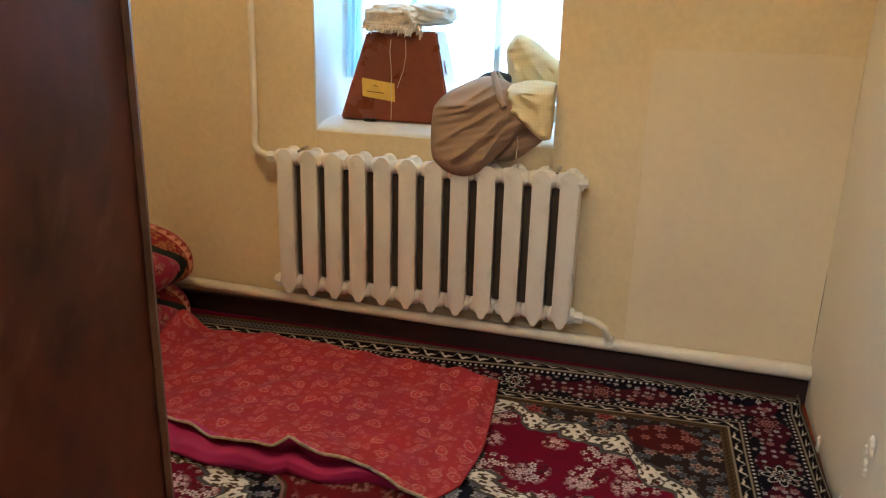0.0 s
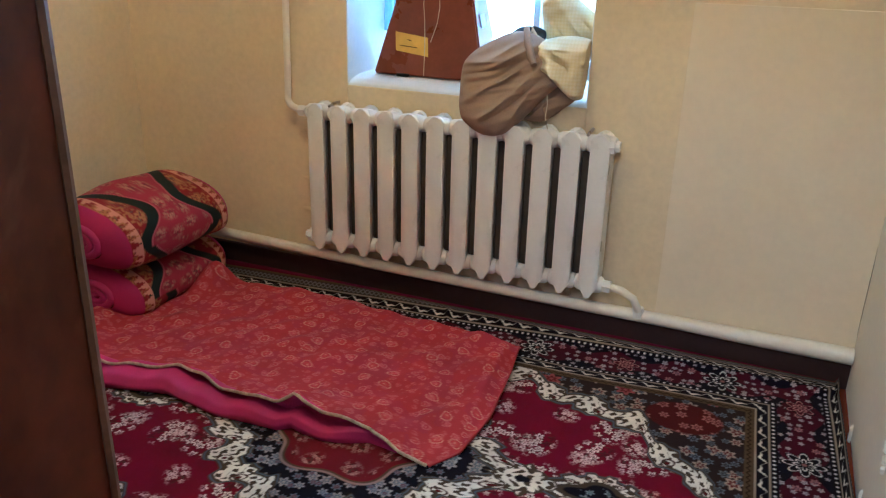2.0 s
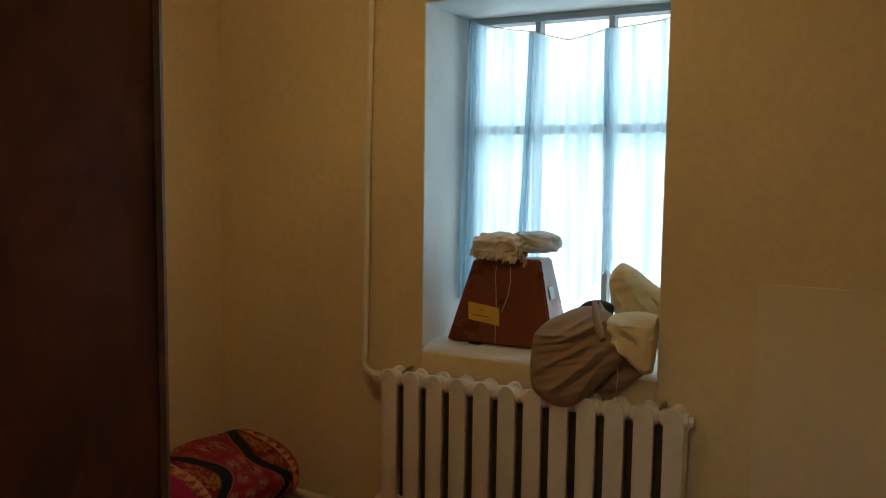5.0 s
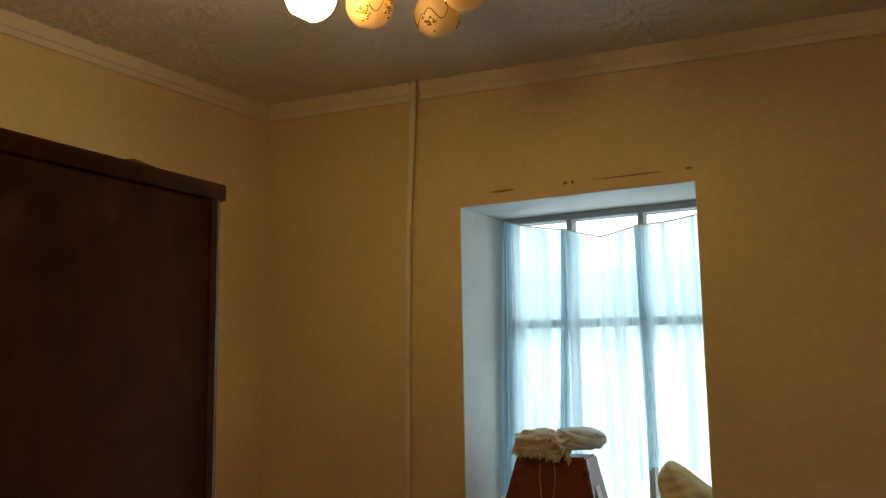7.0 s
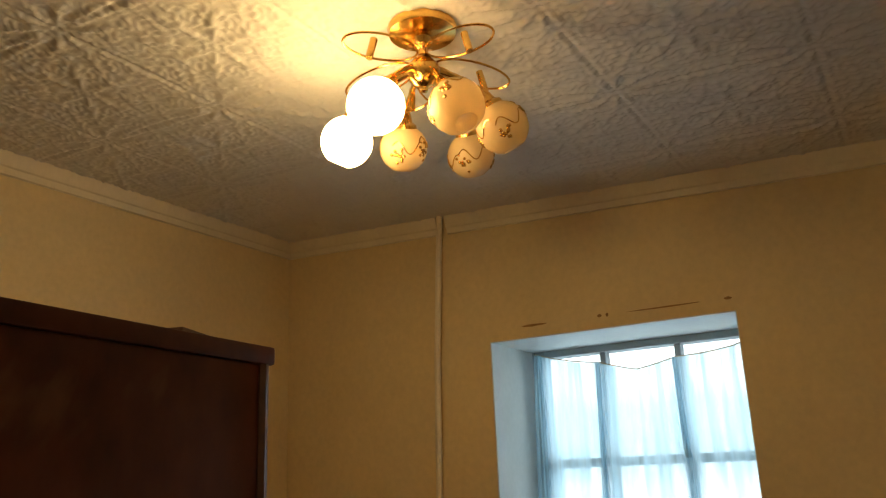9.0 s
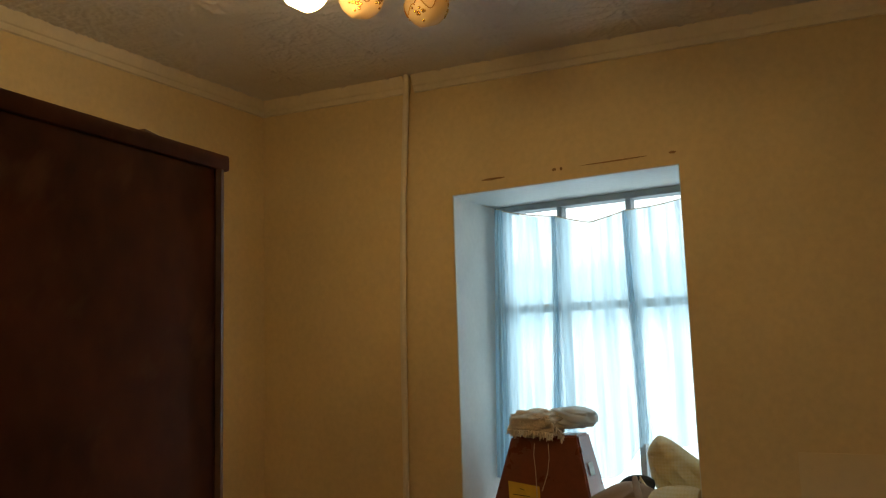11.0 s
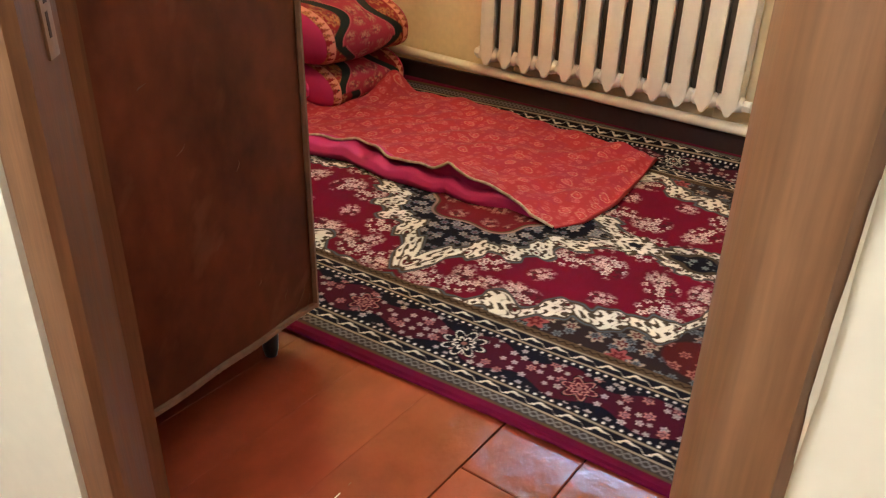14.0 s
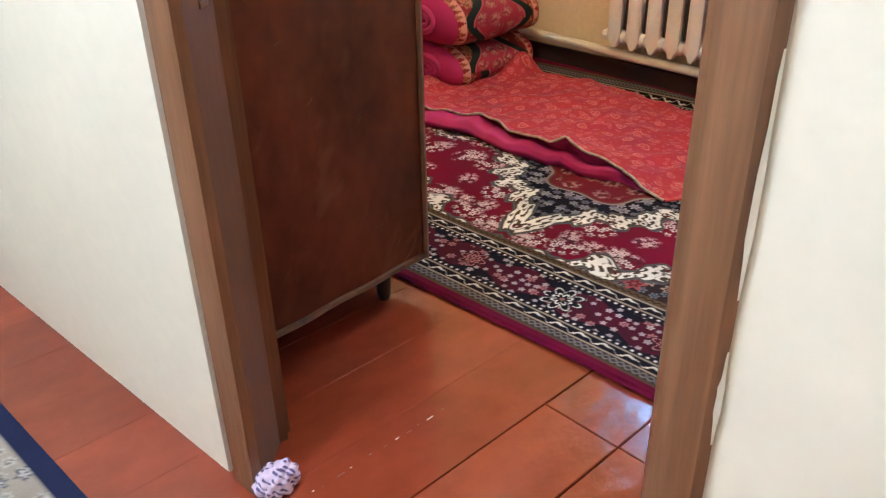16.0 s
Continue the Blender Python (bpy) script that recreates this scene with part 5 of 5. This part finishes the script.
def fringe(path, out, n, length, radius, seed):
    rg = np.random.default_rng(seed)
    pts = [Vector(p) for p in path]
    pieces = []
    for i in range(n):
        t = (i + 0.5) / n * (len(pts) - 1)
        p = pts[int(t)].lerp(pts[min(int(t) + 1, len(pts) - 1)], t % 1)
        d = Vector(out) + Vector(rg.normal(size=3) * 0.35)
        pieces.append(tube([p, p + d * length * 0.5, p + d * length * 0.8 + Vector((0, 0, -length * (0.3 + 0.4 * rg.random())))], [radius, radius * 0.9, radius * 0.4], 5))
    return join(*pieces)


def fleece():
    f = base("folded_throw", (-0.96, 3.28, 1.262), "folded cream fringed throw lying on the case", "throw")
    part("throw_fold", sheet(*blob((-1.005, 3.27, 1.313), (0.118, 0.085, 0.056), 7, 5, power=0.7), wrap=True), FLEECE, f, smooth=180)
    part("linen_fold", sheet(*blob((-0.870, 3.315, 1.332), (0.105, 0.075, 0.044), 3, 9, power=0.6), wrap=True), LINEN, f, "pale folded linen", smooth=180)
    part("fringe", join(fringe([(-1.108, 3.20, 1.290), (-1.068, 3.188, 1.288), (-1.008, 3.185, 1.288), (-0.938, 3.19, 1.282), (-0.908, 3.20, 1.275)], (0, -0.45, -0.6), 110, 0.020, 0.0042, 2),
                        fringe([(-0.918, 3.21, 1.320), (-0.893, 3.22, 1.290), (-0.883, 3.23, 1.265)], (0.4, -0.5, -0.6), 40, 0.022, 0.0040, 3),
                        fringe([(-1.088, 3.21, 1.325), (-0.988, 3.20, 1.338), (-0.918, 3.205, 1.330)], (0.1, -0.7, 0.2), 40, 0.02, 0.003, 4)), FLEECE, f, "frayed wool fringe")


fleece()


def drape(outline, rest, bulge, creases, seed, rings=46, around=170, flat=2.2):
    """A heaped cloth seen over its outline of (x, z): a bulging front, a shallow back, creases as (x0, z0, x1, z1, height, width)."""
    o = np.array(outline)
    k = np.linspace(0, len(o), around, endpoint=False)
    i = k.astype(int)
    f = k - i
    p0, p1, p2, p3 = (o[(i + d) % len(o)] for d in (-1, 0, 1, 2))
    f = f[:, None]
    curve = 0.5 * (2 * p1 + (p2 - p0) * f + (2 * p0 - 5 * p1 + 4 * p2 - p3) * f ** 2 + (3 * p1 - p0 - 3 * p2 + p3) * f ** 3)
    c = curve.mean(0)
    r = np.concatenate([np.linspace(0.0, 1, rings) ** 0.8, np.linspace(0.97, 0.0, 9)])
    front = np.concatenate([np.ones(rings), -np.ones(9)])
    x = c[0] + (curve[None, :, 0] - c[0]) * r[:, None]
    z = c[1] + (curve[None, :, 1] - c[1]) * r[:, None]
    swell = (1 - r[:, None] ** flat) ** 0.55 * np.where(front > 0, -bulge, bulge * 0.45)[:, None]
    y = rest(x, z) + swell
    d = np.zeros_like(x)
    for x0, z0, x1, z1, hgt, wid in creases:
        vx, vz = x1 - x0, z1 - z0
        t = np.clip(((x - x0) * vx + (z - z0) * vz) / (vx * vx + vz * vz), 0, 1)
        bend = 0.012 * np.sin(3.1 * t + seed)
        q = np.hypot(x - x0 - t * vx - bend, z - z0 - t * vz + bend)
        d += hgt * np.exp(-np.abs(q) / (0.8 * wid)) * np.sin(math.pi * np.clip(t * 0.9 + 0.05, 0, 1)) ** 0.5
    d += 0.003 * np.sin(60 * x + 25 * np.sin(9 * z + seed)) * np.sin(34 * z + 9 * x)
    d += 0.0045 * np.abs(np.sin(42 * (0.45 * x - 0.9 * z) + 3 * np.sin(14 * x + seed) + seed)) * (0.5 + 0.5 * np.sin(17 * x + 23 * z + seed))
    rim = np.clip((1 - r[:, None]) * 8, 0, 1)
    y -= np.where(front[:, None] > 0, d * rim, 0)
    return x, y, z


def bundle():
    b = base("cloth_bundle", (-0.58, 3.1, WZ0), "taupe cloth bundle slumped over the sill and radiator", "bundle")
    outline = [(-0.752, 1.030), (-0.770, 0.975), (-0.756, 0.835), (-0.706, 0.786), (-0.640, 0.764), (-0.570, 0.780), (-0.510, 0.840), (-0.425, 0.935), (-0.388, 0.975), (-0.455, 1.070), (-0.490, 1.108), (-0.585, 1.124), (-0.690, 1.078)]
    creases = [(-0.74, 0.98, -0.46, 1.09, 0.020, 0.016), (-0.70, 1.03, -0.50, 1.11, 0.014, 0.012), (-0.66, 0.85, -0.44, 1.02, 0.022, 0.018), (-0.66, 0.83, -0.43, 0.985, -0.016, 0.012),
               (-0.70, 0.84, -0.60, 0.86, 0.014, 0.011), (-0.73, 0.93, -0.52, 1.02, -0.012, 0.014), (-0.58, 0.77, -0.42, 0.92, 0.015, 0.016), (-0.55, 0.79, -0.42, 0.90, -0.012, 0.010), (-0.69, 0.77, -0.60, 0.78, -0.008, 0.012), (-0.74, 0.90, -0.62, 0.94, 0.010, 0.010),
               (-0.49, 1.08, -0.745, 1.00, 0.016, 0.012), (-0.49, 1.07, -0.75, 0.955, -0.014, 0.012), (-0.49, 1.06, -0.70, 0.89, 0.016, 0.013), (-0.48, 1.05, -0.62, 0.82, -0.014, 0.012), (-0.47, 1.03, -0.55, 0.80, 0.012, 0.010)]
    part("bundle_cloth", sheet(*drape(outline, lambda x, z: 3.035 + 0.30 * (z - 0.93), 0.085, [(a_, b_, c_, d_, 1.5 * e_, 0.85 * f_) for a_, b_, c_, d_, e_, f_ in creases], 1, flat=3.6), wrap=True), BAGCLOTH, b, smooth=180)
    low = [(-0.55, 0.85), (-0.52, 0.818), (-0.45, 0.825), (-0.390, 0.870), (-0.345, 0.915), (-0.40, 0.95), (-0.50, 0.93)]
    part("bundle_end", sheet(*drape(low, lambda x, z: 3.06 + 0.1 * (z - 0.87), 0.045, [(-0.52, 0.84, -0.38, 0.92, 0.012, 0.01), (-0.5, 0.81, -0.37, 0.87, -0.012, 0.008), (-0.46, 0.84, -0.42, 0.93, 0.01, 0.008)], 2, 24, 90), wrap=True), BAGCLOTH, b, smooth=180)
    dark = [(-0.64, 1.08), (-0.61, 1.125), (-0.55, 1.138), (-0.50, 1.12), (-0.52, 1.07)]
    part("dark_cloth", sheet(*drape(dark, lambda x, z: 3.17 + 0 * x, 0.03, [(-0.66, 1.10, -0.55, 1.14, 0.012, 0.008), (-0.6, 1.09, -0.5, 1.13, -0.012, 0.008)], 3, 20, 70), wrap=True), material("dark_slate_cloth", (0.035, 0.04, 0.045, 1), 0.85, vary=0.3, scale=20), b, "dark grey cloth tucked behind", smooth=180)
    part("thread", tube([(-0.43, 2.985, 0.93), (-0.425, 2.98, 0.90), (-0.43, 2.98, 0.85), (-0.42, 2.985, 0.81)], 0.0018, 5), TWINE, b)


bundle()


def plaid_cloth():
    p = base("checked_cloth", (-0.43, 3.2, WZ0), "pale yellow checked cloth with frayed edge, heaped on the sill", "cloth")
    peak = [(-0.495, 1.275), (-0.535, 1.221), (-0.530, 1.156), (-0.515, 1.09), (-0.44, 1.05), (-0.320, 1.05), (-0.298, 1.10), (-0.300, 1.155), (-0.382, 1.217), (-0.446, 1.262)]
    mound = [(-0.50, 1.09), (-0.472, 1.036), (-0.490, 1.010), (-0.430, 0.980), (-0.345, 0.915), (-0.302, 0.940), (-0.300, 1.02), (-0.298, 1.10), (-0.39, 1.12)]
    for name, line, rest, bulge, cr, sd_ in (
            ("cloth_peak", peak, lambda x, z: 3.235 + 0 * x, 0.075, [(-0.52, 1.23, -0.47, 1.12, 0.016, 0.012), (-0.48, 1.25, -0.36, 1.10, 0.014, 0.013), (-0.50, 1.2, -0.42, 1.08, -0.014, 0.010), (-0.42, 1.22, -0.33, 1.12, -0.010, 0.012)], 4),
            ("cloth_mound", mound, lambda x, z: 3.035 + 0.35 * (z - 0.95), 0.08, [(-0.47, 1.04, -0.34, 0.95, 0.020, 0.014), (-0.48, 1.0, -0.36, 0.91, -0.018, 0.012), (-0.47, 1.08, -0.33, 1.05, 0.018, 0.012), (-0.42, 1.06, -0.33, 0.98, -0.014, 0.012), (-0.47, 0.965, -0.35, 0.91, 0.016, 0.010), (-0.47, 1.07, -0.32, 1.10, 0.014, 0.010), (-0.47, 1.06, -0.31, 1.0, -0.012, 0.009), (-0.46, 1.04, -0.34, 0.93, 0.014, 0.010), (-0.46, 1.02, -0.42, 0.95, -0.012, 0.008)], 5)):
        x, y, z = drape(line, rest, bulge, [(a_, b_, c_, d_, 1.7 * e_, 0.8 * f_) for a_, b_, c_, d_, e_, f_ in cr], sd_, 46, 150, flat=3.2)
        x = np.minimum(x, WX1 - 0.006)
        col = np.ones_like(x)[..., None] * np.array((0.70, 0.60, 0.36))
        chk = (np.sin(520 * x + 60 * y) > 0.1).astype(float) * 0.5 + (np.sin(520 * z + 40 * y) > 0.1) * 0.5
        col = mixed(col, (0.60, 0.44, 0.17), chk * 0.4)
        part(name, sheet(x, y, z, wrap=True), PLAID, p, smooth=180, weave=col.reshape(-1, 3))
    part("fringe", fringe([(-0.545, 3.135, 1.14), (-0.51, 3.09, 1.115), (-0.47, 3.06, 1.09), (-0.42, 3.06, 1.095), (-0.37, 3.13, 1.10)], (0.2, -0.4, -0.7), 55, 0.028, 0.003, 12), TWINE, p, "frayed cream fringe")
    part("twisted_roll", tube([(-0.555, 3.11, 1.135), (-0.528, 3.04, 1.098), (-0.500, 2.99, 1.06), (-0.478, 2.965, 1.03)], [0.011, 0.015, 0.015, 0.011], 12), BAGCLOTH, p)


plaid_cloth()


# ---- hall things ----
def rag():
    x, y, z = blob((-0.268, 0.372, 0.02), (0.034, 0.050, 0.038), 5, 51)
    d, _, _, r = cells(x + z, y + z, 0.014, 3)
    col = mixed(np.ones_like(x)[..., None] * np.array((0.62, 0.50, 0.62)), (0.10, 0.07, 0.16), soft(d - 0.0045, 0.002) * (r < 0.7))
    solo("rag", sheet(x, y, np.maximum(z, 0.001), wrap=True), RAG, "pale mauve flowered rag crumpled by the door jamb", "rag", smooth=180, weave=col.reshape(-1, 3))


rag()

hx_, hy_ = np.meshgrid(np.arange(-2.4, -0.2, 0.006), np.arange(-1.1, 0.085, 0.006), indexing="ij")
he = np.minimum(np.minimum(hx_ + 2.4, -0.2 - hx_), np.minimum(0.08 - hy_, hy_ + 1.1))
hcol = np.ones_like(hx_)[..., None] * np.array((0.30, 0.25, 0.19))
hcol = flowers(hcol, hx_, hy_, 0.05, 5, (0.42, 0.38, 0.31), (0.16, 0.12, 0.09), keep=0.8)
hcol = flowers(hcol, hx_, hy_, 0.09, 8, (0.10, 0.09, 0.10), (0.45, 0.40, 0.33), scale=0.3, keep=0.5)
hcol = mixed(hcol, (0.50, 0.46, 0.38), soft(np.abs(he - 0.15) - 0.008, 0.004))
hcol = mixed(hcol, (0.016, 0.018, 0.045), soft(he - 0.045, 0.004))
solo("hall_rug", sheet(hx_, hy_ + 0.06 * (hx_ + 0.5), 0.006 + 0 * hx_), CARPET, "beige patterned hall rug with a navy edge", "rug", smooth=180, weave=hcol.reshape(-1, 3))

# repaired plaster
solo("patched_wall", box(0.013, RIGHT - 0.001, FAR - 0.0016, FAR + 0.002, 0.14, 1.252, 0.0015, 1), material("fresh_cream_paint", (0.79, 0.66, 0.44, 1), 0.72, vary=0.06, scale=1.3, grain=45, bump=0.2), "repainted lighter cream patch of the window wall", "paint patch", "structure", smooth=0)
rng = np.random.default_rng(19)
for px_, pz_, aa, bb in ((0.715, 0.72, 0.035, 0.13), (0.613, 0.80, 0.003, 0.003)):
    n = 26
    ring = [(px_ + aa * math.cos(t) * (0.6 + 0.6 * rng.random()), pz_ + bb * math.sin(t) * (0.7 + 0.5 * rng.random())) for t in np.linspace(0, 2 * math.pi, n, endpoint=False)]
    solo("bare_plaster_patch", ([(x, 0.385 + 0.0486 * (x - 0.558) - 0.0025, z) for x, z in ring], [tuple(range(n))]), material("grey_bare_plaster", (0.72, 0.69, 0.60, 1), 0.9, vary=0.2, scale=14, bump=0.4), "greyish bare plaster patch in the hall wall", "plaster patch", "structure", smooth=0)

# uneven filler beside the radiator
rng = np.random.default_rng(23)
for x, z, a, b in ((-1.475, 0.66, 0.035, 0.018), (-1.44, 0.55, 0.03, 0.025), (-1.46, 0.47, 0.04, 0.012), (-1.43, 0.40, 0.022, 0.02), (-1.47, 0.33, 0.03, 0.015), (-1.42, 0.68, 0.02, 0.02)):
    n = 16
    w = [0.65 + 0.5 * rng.random() for _ in range(n)]
    t = [2 * math.pi * i / n for i in range(n)]
    ring = [(x + a * w[i] * math.cos(t[i]), FAR - 0.0008, z + b * w[i] * math.sin(t[i])) for i in range(n)]
    inner = [(x + 0.7 * a * w[i] * math.cos(t[i]), FAR - 0.0022, z + 0.7 * b * w[i] * math.sin(t[i])) for i in range(n)]
    solo("wall_filler", (ring + inner, [tuple(range(n, 2 * n))] + [(i, (i + 1) % n, n + (i + 1) % n, n + i) for i in range(n)]), WALL, "rough patch of painted filler beside the radiator", "filler patch", "structure", smooth=60)
solo("paper_scrap", moved(box(-0.03, 0.03, -0.04, 0.04, 0, 0.007, 0.002), pose(-0.665, 0.98, 1.9725, 0, 0, 20)), EDGING, "small brown scrap lying on the wardrobe top", "scrap")

# ---- floor boards ----
floor = base("floor", (0, 1.5, -0.03), "orange-brown painted board floor", "floor", "structure")
part("subfloor", box(-3.0, 2.1, -1.4, 3.1, -0.06, -0.022), GAP, floor, smooth=0)
BOARD = 0.2035
rng = np.random.default_rng(31)
for i in range(11):
    y = 0.40 + 0.037 * i + 0.02 * rng.random()
    ln, w = 0.002 + 0.008 * rng.random() ** 2, 0.0004 + 0.0006 * rng.random()
    part("worn_seam", moved(box(-w, w, -ln, ln, 0, 0.0010, 0.0002, 1), pose(-0.2090 + 0.0015 * rng.normal(), y, -0.0014, 0, 0, 3 * rng.normal())), EDGING if i % 3 else PLASTER, floor, "pale worn paint along a board seam")
for i in range(-15, 11):
    x0 = -0.0605 + i * BOARD
    x1 = x0 + BOARD
    if x1 < -3.0 or x0 > 2.1:
        continue
    cuts = [-1.4, -0.35 if i % 2 else 0.02, 0.957 if i >= 0 else 1.31, 3.1]
    for a, b in zip(cuts, cuts[1:]):
        tight = i < 0 and b > 0.3
        g = 0.0002 if tight else 0.0016
        me = mesh_of("board", box(x0 + g, x1 - g, a + g, b - g, -0.022, 0.0015 * math.sin(i * 2.7 + a * 5) * (0.3 if tight else 1) - 0.0016, 0.0006 if tight else 0.0022, 1), FLOOR, 30)
        part("board", me, None, floor)
